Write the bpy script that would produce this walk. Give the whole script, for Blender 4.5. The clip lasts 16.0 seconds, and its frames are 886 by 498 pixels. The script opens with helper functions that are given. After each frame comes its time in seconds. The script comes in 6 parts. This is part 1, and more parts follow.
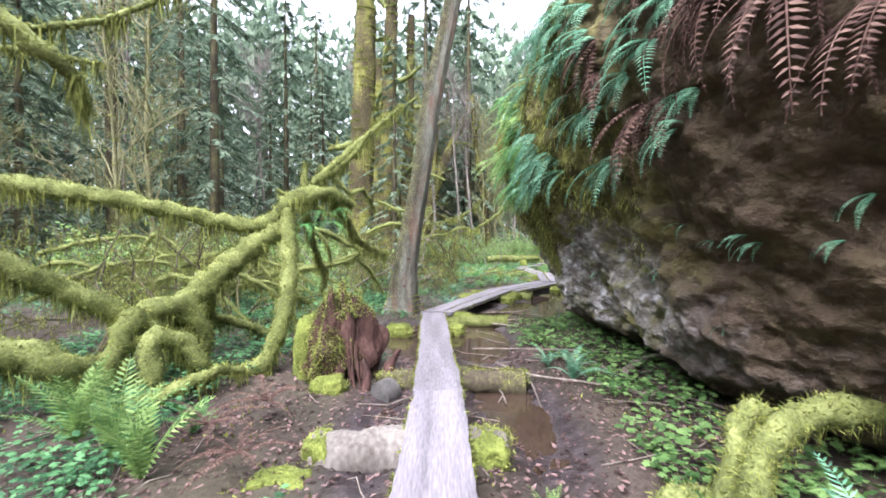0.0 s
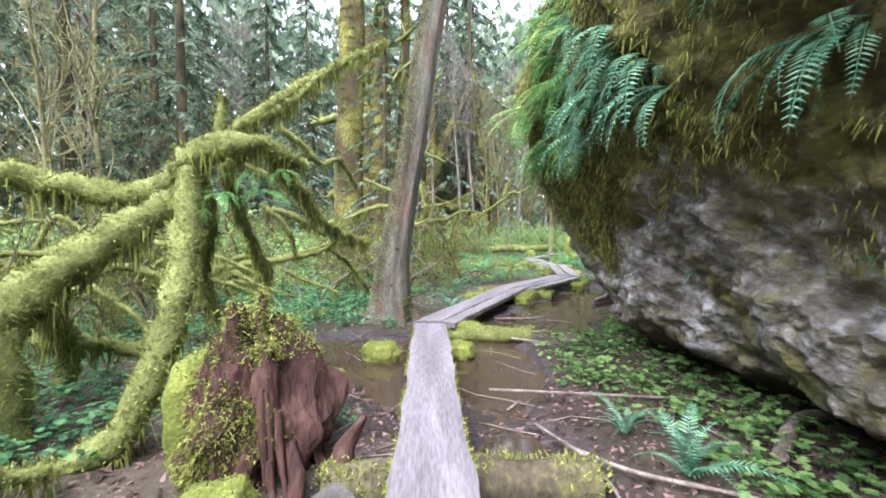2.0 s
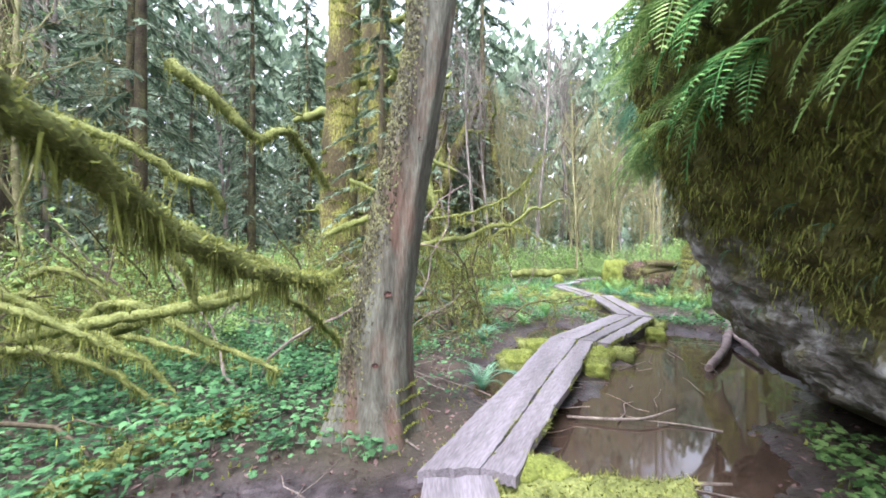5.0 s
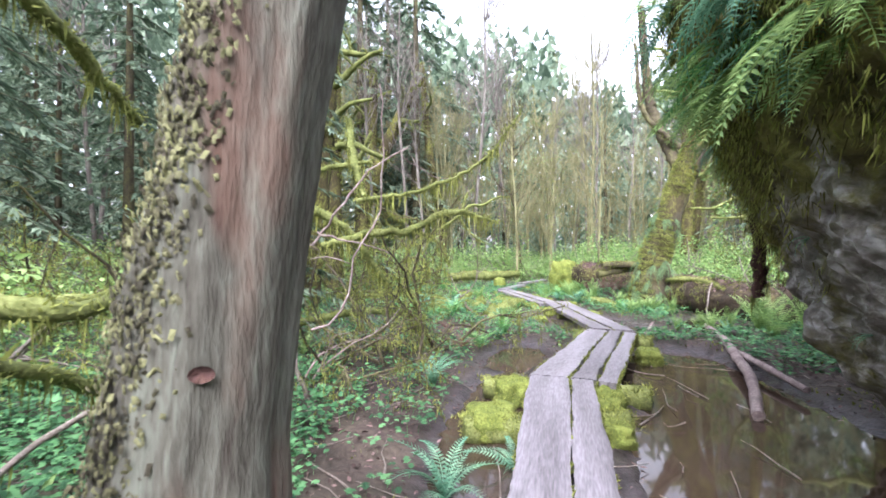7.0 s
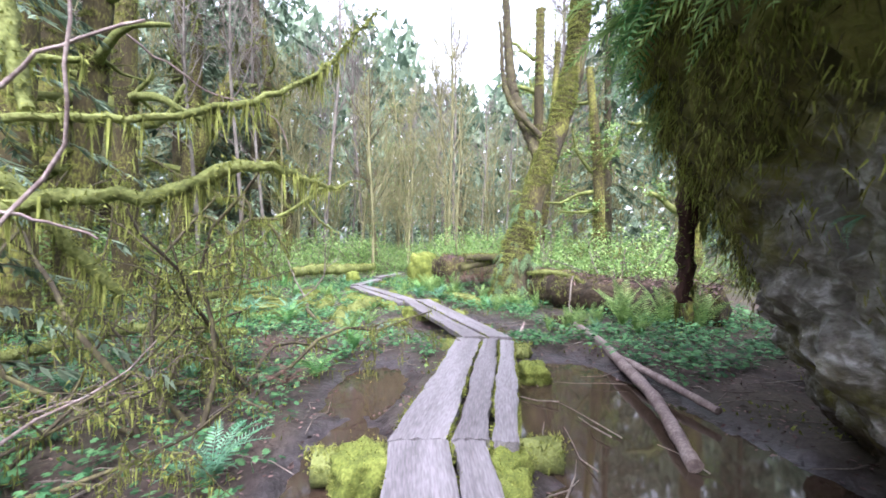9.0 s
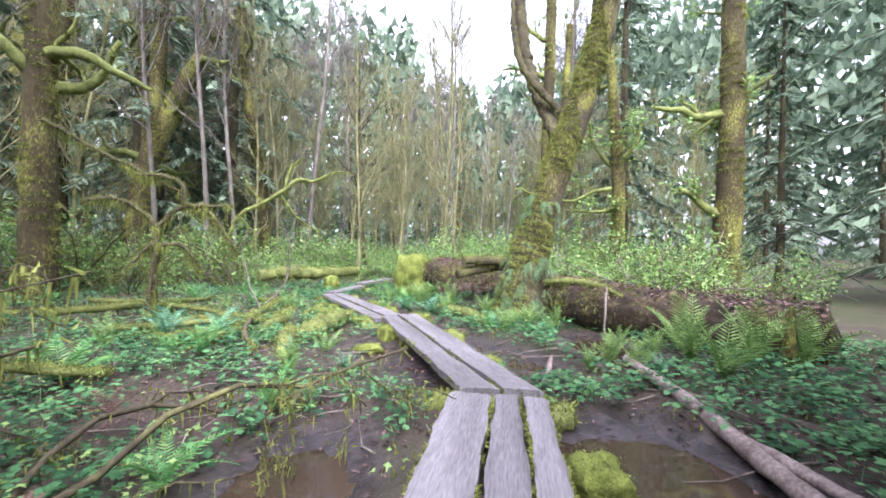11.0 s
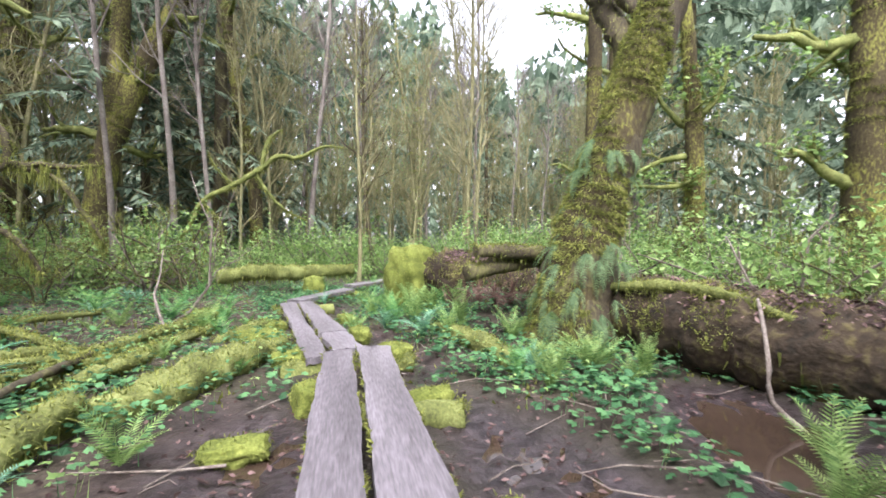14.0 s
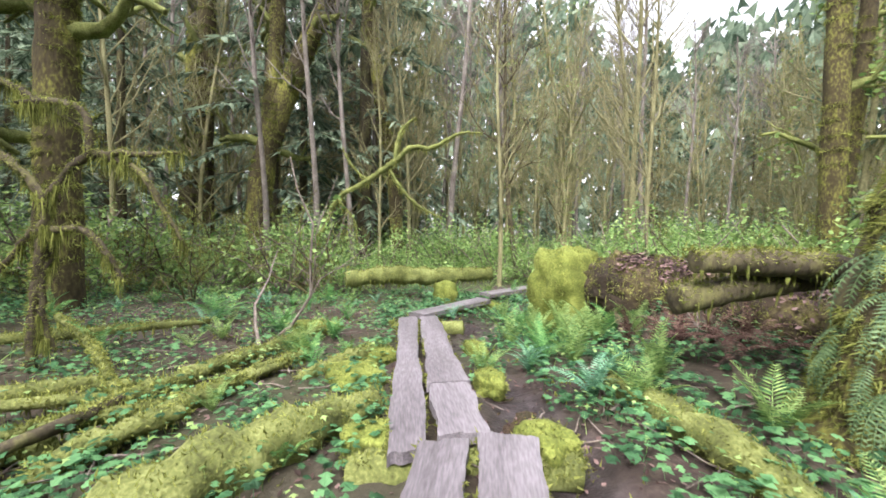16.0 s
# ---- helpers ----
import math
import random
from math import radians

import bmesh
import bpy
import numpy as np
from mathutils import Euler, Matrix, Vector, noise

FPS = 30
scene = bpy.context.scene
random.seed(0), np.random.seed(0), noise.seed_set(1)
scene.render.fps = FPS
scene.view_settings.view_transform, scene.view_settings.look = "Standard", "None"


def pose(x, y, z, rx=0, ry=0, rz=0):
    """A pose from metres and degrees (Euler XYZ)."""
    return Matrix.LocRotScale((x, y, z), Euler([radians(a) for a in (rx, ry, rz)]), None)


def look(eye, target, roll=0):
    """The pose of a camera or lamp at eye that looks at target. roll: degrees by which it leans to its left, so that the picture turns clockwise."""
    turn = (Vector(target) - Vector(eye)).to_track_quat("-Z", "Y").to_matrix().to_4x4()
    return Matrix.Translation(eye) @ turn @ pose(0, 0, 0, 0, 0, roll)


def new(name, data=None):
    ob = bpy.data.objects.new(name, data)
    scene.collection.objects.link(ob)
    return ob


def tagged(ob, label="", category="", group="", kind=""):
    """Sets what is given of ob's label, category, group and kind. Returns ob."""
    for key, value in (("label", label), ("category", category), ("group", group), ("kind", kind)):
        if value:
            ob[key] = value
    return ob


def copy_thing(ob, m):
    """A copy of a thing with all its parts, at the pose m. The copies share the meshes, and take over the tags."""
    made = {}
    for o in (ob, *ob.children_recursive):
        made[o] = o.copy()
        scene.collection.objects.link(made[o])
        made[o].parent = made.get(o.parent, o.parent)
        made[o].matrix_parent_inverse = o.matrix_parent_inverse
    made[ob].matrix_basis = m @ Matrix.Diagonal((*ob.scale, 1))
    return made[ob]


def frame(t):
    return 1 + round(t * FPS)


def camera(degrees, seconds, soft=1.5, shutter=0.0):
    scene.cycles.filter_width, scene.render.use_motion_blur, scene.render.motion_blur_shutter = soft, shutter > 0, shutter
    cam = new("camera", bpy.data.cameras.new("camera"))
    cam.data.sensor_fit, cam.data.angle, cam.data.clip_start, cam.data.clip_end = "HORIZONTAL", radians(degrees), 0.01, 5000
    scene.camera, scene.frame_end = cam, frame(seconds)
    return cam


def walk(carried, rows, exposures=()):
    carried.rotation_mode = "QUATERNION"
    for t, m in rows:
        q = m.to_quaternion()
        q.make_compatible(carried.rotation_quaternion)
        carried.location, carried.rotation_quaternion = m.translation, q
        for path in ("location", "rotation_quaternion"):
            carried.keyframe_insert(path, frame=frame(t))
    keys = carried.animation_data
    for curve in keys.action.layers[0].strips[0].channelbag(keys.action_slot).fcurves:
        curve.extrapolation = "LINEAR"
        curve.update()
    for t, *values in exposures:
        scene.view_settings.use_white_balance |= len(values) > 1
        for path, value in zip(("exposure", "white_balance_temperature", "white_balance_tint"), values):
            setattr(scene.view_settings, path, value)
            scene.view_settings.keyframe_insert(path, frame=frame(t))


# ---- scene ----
cam = camera(92.7, 16.0, soft=1.7, shutter=0.2)
PATH = [
    (0, -0.005, 0.057, 1.655, 89.03, -0.18, 0.03),
    (0.5, 0.003, 0.640, 1.649, 88.52, -0.22, -0.00),
    (1, -0.021, 1.198, 1.631, 88.35, -0.29, -0.08),
    (1.5, -0.017, 1.731, 1.590, 88.23, -0.22, -0.12),
    (2, -0.016, 2.308, 1.570, 87.68, -0.12, -0.03),
    (2.5, -0.020, 2.894, 1.566, 87.77, -0.03, 0.22),
    (3, -0.020, 3.447, 1.560, 88.82, 0.18, 1.36),
    (3.5, -0.069, 3.965, 1.553, 89.59, 0.22, 2.35),
    (6, -0.284, 6.843, 1.674, 90.70, 0.20, -2.29),
    (6.5, -0.282, 7.418, 1.634, 90.82, 0.49, -4.75),
    (7, -0.269, 7.933, 1.612, 90.64, 0.19, -8.45),
    (7.5, -0.227, 8.371, 1.601, 90.27, -0.13, -14.71),
    (8, -0.044, 8.840, 1.577, 89.81, -0.28, -20.96),
    (8.5, 0.179, 9.277, 1.586, 89.51, 0.12, -25.63),
    (9, 0.355, 9.711, 1.592, 89.51, -0.29, -27.70),
    (9.5, 0.668, 10.237, 1.583, 89.51, -0.61, -28.12),
    (10, 0.938, 10.790, 1.537, 90.11, -1.14, -28.51),
    (12.5, 2.611, 13.219, 1.429, 90.25, -1.03, -27.58),
    (13, 2.955, 13.723, 1.421, 89.82, -1.10, -27.38),
    (13.5, 3.301, 14.196, 1.380, 89.83, -0.78, -26.09),
    (14, 3.568, 14.672, 1.319, 89.83, -0.55, -23.72),
    (14.5, 3.813, 15.138, 1.291, 89.59, -0.19, -17.90),
    (15, 3.997, 15.655, 1.258, 89.44, 0.09, -11.88),
    (15.5, 4.088, 16.178, 1.289, 89.31, 0.04, -7.56),
    (16, 4.114, 16.611, 1.379, 89.35, -0.77, -4.41),
]
walk(cam, [(row[0], pose(*row[1:])) for row in PATH], [(0, 2.25, 5850, 18), (5, 2.3, 5850, 18), (10, 2.2, 5750, 20), (12.5, 1.92, 5900, 20), (16, 1.85, 6350, 16)])

# world and sun: a bright overcast sky
world = bpy.data.worlds.new("overcast")
scene.world = world
world.use_nodes = True
wn = world.node_tree.nodes
sky = wn.new("ShaderNodeTexSky")
sky.sky_type, sky.sun_disc = "NISHITA", False
sky.sun_elevation, sky.sun_rotation = radians(50), radians(-160)
sky.air_density, sky.dust_density = 1.2, 4.0
grey = wn.new("ShaderNodeHueSaturation")
grey.inputs["Saturation"].default_value = 0.22
world.node_tree.links.new(sky.outputs[0], grey.inputs["Color"])
world.node_tree.links.new(grey.outputs[0], wn["Background"].inputs["Color"])
wn["Background"].inputs["Strength"].default_value = 0.19
sun = new("sun", bpy.data.lights.new("sun", "SUN"))
sun.data.energy, sun.data.angle, sun.data.color = 1.3, radians(60), (1.0, 0.97, 0.9)
sun.matrix_world = look((0, 0, 30), (14, 20, 0))

# ---- materials ----
MATS = {}


def mat(name, dark, mid, light, scale=6.0, fine=50.0, rough=0.85, bump=0.4, depth=0.02, island=0.0, stretch=(1, 1, 1), leaf=0.0, spec=0.3):
    """A surface with two scales of noise, a bump and, if asked, a shift of tone from piece to piece."""
    m = bpy.data.materials.new(name)
    m.use_nodes = True
    t, n = m.node_tree, m.node_tree.nodes
    b = n["Principled BSDF"]
    co = n.new("ShaderNodeTexCoord")
    mp = n.new("ShaderNodeMapping")
    mp.inputs["Scale"].default_value = stretch
    big, small = n.new("ShaderNodeTexNoise"), n.new("ShaderNodeTexNoise")
    for q, s, d in ((big, scale, 6), (small, fine, 5)):
        q.inputs["Scale"].default_value, q.inputs["Detail"].default_value = s, d
        t.links.new(mp.outputs[0], q.inputs["Vector"])
    t.links.new(co.outputs["Object"], mp.inputs[0])
    mix = n.new("ShaderNodeMath")
    mix.operation = "MULTIPLY_ADD"
    mix.inputs[1].default_value = 0.45
    t.links.new(small.outputs["Fac"], mix.inputs[0])
    half = n.new("ShaderNodeMath")
    half.operation = "MULTIPLY"
    half.inputs[1].default_value = 0.55
    t.links.new(big.outputs["Fac"], half.inputs[0])
    t.links.new(half.outputs[0], mix.inputs[2])
    last = mix.outputs[0]
    if island:
        geo = n.new("ShaderNodeNewGeometry")
        off = n.new("ShaderNodeMath")
        off.operation = "MULTIPLY_ADD"
        off.inputs[1].default_value = island
        t.links.new(geo.outputs["Random Per Island"], off.inputs[0])
        add = n.new("ShaderNodeMath")
        add.operation = "SUBTRACT"
        add.inputs[1].default_value = island / 2
        t.links.new(last, off.inputs[2])
        t.links.new(off.outputs[0], add.inputs[0])
        last = add.outputs[0]
    ramp = n.new("ShaderNodeValToRGB")
    ramp.color_ramp.elements[0].position, ramp.color_ramp.elements[0].color = 0.32, (*dark, 1)
    ramp.color_ramp.elements[1].position, ramp.color_ramp.elements[1].color = 0.68, (*light, 1)
    e = ramp.color_ramp.elements.new(0.5)
    e.color = (*mid, 1)
    t.links.new(last, ramp.inputs[0])
    t.links.new(ramp.outputs[0], b.inputs["Base Color"])
    b.inputs["Roughness"].default_value = rough
    b.inputs["Specular IOR Level"].default_value = spec
    if bump:
        bp = n.new("ShaderNodeBump")
        bp.inputs["Strength"].default_value, bp.inputs["Distance"].default_value = bump, depth
        t.links.new(mix.outputs[0], bp.inputs["Height"])
        t.links.new(bp.outputs[0], b.inputs["Normal"])
    if leaf:
        tr = n.new("ShaderNodeBsdfTranslucent")
        t.links.new(ramp.outputs[0], tr.inputs["Color"])
        ms = n.new("ShaderNodeMixShader")
        ms.inputs[0].default_value = leaf
        t.links.new(b.outputs[0], ms.inputs[1])
        t.links.new(tr.outputs[0], ms.inputs[2])
        t.links.new(ms.outputs[0], n["Material Output"].inputs["Surface"])
    MATS[name] = m
    return m


moss = mat("moss", (0.055, 0.065, 0.02), (0.15, 0.17, 0.05), (0.30, 0.33, 0.12), 5, 45, 0.95, 0.8, 0.03, leaf=0.12)
moss_fuzz = mat("moss_fuzz", (0.075, 0.085, 0.02), (0.17, 0.19, 0.045), (0.33, 0.36, 0.095), 3, 20, 0.95, 0, island=0.35, leaf=0.3)
moss_bright = mat("moss_bright", (0.06, 0.075, 0.016), (0.155, 0.185, 0.037), (0.30, 0.335, 0.085), 6, 50, 0.95, 0.8, 0.03, leaf=0.15)
bark_dark = mat("mossy_bark", (0.025, 0.018, 0.013), (0.07, 0.058, 0.035), (0.16, 0.155, 0.06), 2.6, 26, 0.9, 0.9, 0.03, stretch=(1, 1, 0.5))
mossy_trunk = mat("mossy_trunk", (0.018, 0.013, 0.009), (0.062, 0.05, 0.022), (0.26, 0.27, 0.055), 1.2, 22, 0.95, 1.0, 0.05, stretch=(1, 1, 0.5))
bark_alder = mat("alder_bark", (0.07, 0.06, 0.05), (0.15, 0.13, 0.115), (0.27, 0.25, 0.22), 3, 30, 0.85, 0.5, 0.02, stretch=(1, 1, 0.5))
bark_yellow = mat("lichen_bark", (0.085, 0.08, 0.045), (0.18, 0.17, 0.085), (0.31, 0.30, 0.16), 3, 30, 0.9, 0.5, 0.02, stretch=(1, 1, 0.5))
twig_grey = mat("twig_bark", (0.07, 0.055, 0.045), (0.17, 0.14, 0.12), (0.34, 0.30, 0.26), 8, 60, 0.85, 0.4, 0.006)
dead_wood = mat("dead_wood", (0.10, 0.07, 0.065), (0.21, 0.16, 0.15), (0.36, 0.30, 0.28), 5, 40, 0.8, 0.4, 0.01, stretch=(1, 1, 1))
rotten_log = mat("rotten_log", (0.010, 0.008, 0.006), (0.045, 0.032, 0.020), (0.14, 0.12, 0.045), 2.2, 14, 0.9, 1.0, 0.06)
rotten = mat("rotten_wood", (0.016, 0.008, 0.007), (0.058, 0.028, 0.023), (0.12, 0.066, 0.052), 5, 30, 0.9, 1.0, 0.05, stretch=(1, 1, 0.3))
cut_end = mat("cut_wood", (0.035, 0.033, 0.03), (0.075, 0.07, 0.065), (0.13, 0.12, 0.11), 10, 80, 0.85, 0.4, 0.01)
leaf_green = mat("leaf_green", (0.022, 0.07, 0.028), (0.06, 0.165, 0.065), (0.135, 0.30, 0.12), 2, 9, 0.6, 0, island=0.45, leaf=0.35)
leaf_light = mat("leaf_light", (0.11, 0.20, 0.06), (0.21, 0.34, 0.10), (0.34, 0.48, 0.17), 1.5, 9, 0.6, 0, island=0.4, leaf=0.4)
fern_green = mat("fern_green", (0.03, 0.12, 0.035), (0.09, 0.25, 0.07), (0.20, 0.40, 0.12), 3, 15, 0.55, 0, island=0.3, leaf=0.3)
fern_blue = mat("fern_blue", (0.05, 0.15, 0.09), (0.12, 0.28, 0.17), (0.24, 0.44, 0.28), 3, 15, 0.55, 0, island=0.3, leaf=0.3)
fern_dead = mat("fern_dead", (0.04, 0.02, 0.015), (0.095, 0.05, 0.04), (0.18, 0.11, 0.085), 3, 15, 0.8, 0, island=0.5, leaf=0.2)
leaf_mid = mat("leaf_mid", (0.04, 0.095, 0.025), (0.10, 0.19, 0.055), (0.19, 0.31, 0.10), 2, 9, 0.6, 0, island=0.45, leaf=0.35)
needle = mat("needles", (0.06, 0.095, 0.062), (0.14, 0.195, 0.13), (0.24, 0.31, 0.21), 0.8, 6, 0.7, 0, island=0.5, leaf=0.4)
litter = mat("dead_leaves", (0.03, 0.016, 0.013), (0.085, 0.048, 0.043), (0.19, 0.125, 0.115), 3, 15, 0.7, 0, island=0.8, leaf=0.1)


def plank_material():
    m = mat("weathered_plank", (0.055, 0.049, 0.052), (0.125, 0.112, 0.120), (0.23, 0.21, 0.228), 1.6, 26, 0.55, 0.5, 0.006, stretch=(3.0, 0.35, 3.0), spec=0.4)
    t, n = m.node_tree, m.node_tree.nodes
    info = n.new("ShaderNodeObjectInfo")
    ramp = next(q for q in n if q.type == "VALTORGB")
    link = ramp.inputs[0].links[0]
    src = link.from_socket
    add = n.new("ShaderNodeMath")
    add.operation = "MULTIPLY_ADD"
    add.inputs[1].default_value = 0.10
    t.links.new(info.outputs["Random"], add.inputs[0])
    t.links.new(src, add.inputs[2])
    t.links.new(add.outputs[0], ramp.inputs[0])
    return m


plank_wood = plank_material()


def ground_material():
    """Forest floor: dark wet mud where the floor is trodden or flooded, litter and moss on the rest."""
    m = mat("forest_floor", (0.018, 0.012, 0.010), (0.052, 0.036, 0.030), (0.10, 0.078, 0.058), 1.4, 22, 0.8, 0.8, 0.04)
    t, n = m.node_tree, m.node_tree.nodes
    b = n["Principled BSDF"]
    ramp = next(q for q in n if q.type == "VALTORGB")
    at = n.new("ShaderNodeAttribute")
    at.attribute_name = "wet"
    gr = n.new("ShaderNodeAttribute")
    gr.attribute_name = "green"
    green = n.new("ShaderNodeMix")
    green.data_type = "RGBA"
    green.inputs["B"].default_value = (0.045, 0.055, 0.02, 1)
    t.links.new(gr.outputs["Fac"], green.inputs["Factor"])
    t.links.new(ramp.outputs[0], green.inputs["A"])
    mud = n.new("ShaderNodeValToRGB")
    mud.color_ramp.elements[0].position, mud.color_ramp.elements[0].color = 0.38, (0.022, 0.017, 0.017, 1)
    mud.color_ramp.elements[1].position, mud.color_ramp.elements[1].color = 0.7, (0.065, 0.052, 0.054, 1)
    no = n.new("ShaderNodeTexNoise")
    no.inputs["Scale"].default_value, no.inputs["Detail"].default_value = 9, 8
    co = next(q for q in n if q.type == "TEX_COORD")
    t.links.new(co.outputs["Object"], no.inputs["Vector"])
    t.links.new(no.outputs["Fac"], mud.inputs[0])
    mx = n.new("ShaderNodeMix")
    mx.data_type = "RGBA"
    t.links.new(at.outputs["Fac"], mx.inputs["Factor"])
    t.links.new(green.outputs["Result"], mx.inputs["A"])
    t.links.new(mud.outputs[0], mx.inputs["B"])
    t.links.new(mx.outputs["Result"], b.inputs["Base Color"])
    ro = n.new("ShaderNodeMapRange")
    ro.inputs["To Min"].default_value, ro.inputs["To Max"].default_value = 0.85, 0.28
    t.links.new(at.outputs["Fac"], ro.inputs["Value"])
    t.links.new(ro.outputs[0], b.inputs["Roughness"])
    return m


def rock_material():
    """Pitted grey rock with dark moss in patches and a dark brown foot and near end."""
    m = mat("mossy_rock", (0.05, 0.04, 0.032), (0.19, 0.175, 0.16), (0.58, 0.57, 0.59), 4.5, 13, 0.8, 1.0, 0.10, stretch=(1, 1, 1.25))
    t, n = m.node_tree, m.node_tree.nodes
    b = n["Principled BSDF"]
    ramp = next(q for q in n if q.type == "VALTORGB")
    at = n.new("ShaderNodeAttribute")
    at.attribute_name = "mossy"
    no = n.new("ShaderNodeTexNoise")
    no.inputs["Scale"].default_value, no.inputs["Detail"].default_value, no.inputs["Roughness"].default_value = 1.9, 9, 0.7
    co = next(q for q in n if q.type == "TEX_COORD")
    t.links.new(co.outputs["Object"], no.inputs["Vector"])
    add = n.new("ShaderNodeMath")
    add.operation = "ADD"
    t.links.new(at.outputs["Fac"], add.inputs[0])
    t.links.new(no.outputs["Fac"], add.inputs[1])
    st = n.new("ShaderNodeMapRange")
    st.inputs["From Min"].default_value, st.inputs["From Max"].default_value = 0.92, 1.08
    t.links.new(add.outputs[0], st.inputs["Value"])
    mo = n.new("ShaderNodeValToRGB")
    mo.color_ramp.elements[0].position, mo.color_ramp.elements[0].color = 0.35, (0.05, 0.042, 0.018, 1)
    mo.color_ramp.elements[1].position, mo.color_ramp.elements[1].color = 0.7, (0.20, 0.19, 0.055, 1)
    n2 = n.new("ShaderNodeTexNoise")
    n2.inputs["Scale"].default_value, n2.inputs["Detail"].default_value = 6, 8
    t.links.new(co.outputs["Object"], n2.inputs["Vector"])
    t.links.new(n2.outputs["Fac"], mo.inputs[0])
    mx = n.new("ShaderNodeMix")
    mx.data_type = "RGBA"
    t.links.new(st.outputs[0], mx.inputs["Factor"])
    t.links.new(ramp.outputs[0], mx.inputs["A"])
    t.links.new(mo.outputs[0], mx.inputs["B"])
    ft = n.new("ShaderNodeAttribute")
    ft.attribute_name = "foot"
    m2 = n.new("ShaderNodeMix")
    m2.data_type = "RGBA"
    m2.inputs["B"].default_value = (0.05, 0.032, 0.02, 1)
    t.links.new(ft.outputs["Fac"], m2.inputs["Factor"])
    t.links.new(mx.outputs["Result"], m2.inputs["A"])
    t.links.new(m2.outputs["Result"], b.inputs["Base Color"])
    return m


def water_material():
    m = mat("brown_water", (0.030, 0.020, 0.014), (0.045, 0.030, 0.021), (0.06, 0.042, 0.03), 0.8, 5, 0.04, 0.05, 0.01, spec=0.5)
    return m


def trunk_material():
    """Grey weathered heartwood with reddish streaks."""
    m = mat("weathered_trunk", (0.035, 0.027, 0.02), (0.095, 0.092, 0.072), (0.165, 0.175, 0.14), 2.2, 16, 0.85, 1.0, 0.03, stretch=(3, 3, 0.6))
    t, n = m.node_tree, m.node_tree.nodes
    b = n["Principled BSDF"]
    ramp = next(q for q in n if q.type == "VALTORGB")
    co = next(q for q in n if q.type == "TEX_COORD")
    mp = n.new("ShaderNodeMapping")
    mp.inputs["Scale"].default_value = (1, 1, 0.3)
    t.links.new(co.outputs["Object"], mp.inputs[0])
    no = n.new("ShaderNodeTexNoise")
    no.inputs["Scale"].default_value, no.inputs["Detail"].default_value = 4.5, 6
    t.links.new(mp.outputs[0], no.inputs["Vector"])
    st = n.new("ShaderNodeMapRange")
    st.inputs["From Min"].default_value, st.inputs["From Max"].default_value, st.inputs["To Max"].default_value = 0.5, 0.66, 0.45
    t.links.new(no.outputs["Fac"], st.inputs["Value"])
    mx = n.new("ShaderNodeMix")
    mx.data_type = "RGBA"
    mx.inputs["B"].default_value = (0.14, 0.058, 0.038, 1)
    t.links.new(st.outputs[0], mx.inputs["Factor"])
    t.links.new(ramp.outputs[0], mx.inputs["A"])
    t.links.new(mx.outputs["Result"], b.inputs["Base Color"])
    return m


floor_mat, rock_mat, water_mat, trunk_mat = ground_material(), rock_material(), water_material(), trunk_material()

# ---- mesh helpers ----
rng = np.random.default_rng(11)
UP = np.array((0.0, 0.0, 1.0))


class Geo:
    """Vertices and faces gathered from many small pieces into one mesh."""

    def __init__(self):
        self.v, self.f, self.m, self.n = [], [], [], 0

    def add(self, v, f, m=0):
        v, f = np.asarray(v, float).reshape(-1, 3), np.asarray(f, int)
        self.v.append(v)
        self.f.append(f + self.n)
        self.m.append(np.full(len(f), m))
        self.n += len(v)
        return self

    def mesh(self, name, mats, smooth=True):
        me = bpy.data.meshes.new(name)
        v = np.concatenate(self.v)
        sizes = np.concatenate([np.full(len(f), f.shape[1]) for f in self.f])
        loops = np.concatenate([f.ravel() for f in self.f])
        me.vertices.add(len(v))
        me.vertices.foreach_set("co", v.ravel())
        me.loops.add(len(loops))
        me.loops.foreach_set("vertex_index", loops.astype(np.int32))
        me.polygons.add(len(sizes))
        me.polygons.foreach_set("loop_start", np.concatenate(([0], np.cumsum(sizes)[:-1])).astype(np.int32))
        me.polygons.foreach_set("loop_total", sizes.astype(np.int32))
        me.polygons.foreach_set("material_index", np.concatenate(self.m).astype(np.int32))
        me.polygons.foreach_set("use_smooth", np.full(len(sizes), smooth))
        for q in mats if isinstance(mats, (list, tuple)) else (mats,):
            me.materials.append(q)
        me.update()
        me.validate()
        return me


def part(name, geo, mats, parent=None, label="", smooth=True, kind="", m=None):
    me = geo.mesh(name, mats, smooth) if isinstance(geo, Geo) else geo
    ob = new(name, me)
    ob.parent = parent
    if m is not None:
        ob.matrix_basis = m
    return tagged(ob, label, kind=kind)


def thing(name, label, category, group="", at=(0, 0, 0)):
    ob = new(name)
    ob.location = at
    return tagged(ob, label, category, group)


def unit(v):
    v = np.asarray(v, float)
    return v / (np.linalg.norm(v, axis=-1, keepdims=True) + 1e-9)


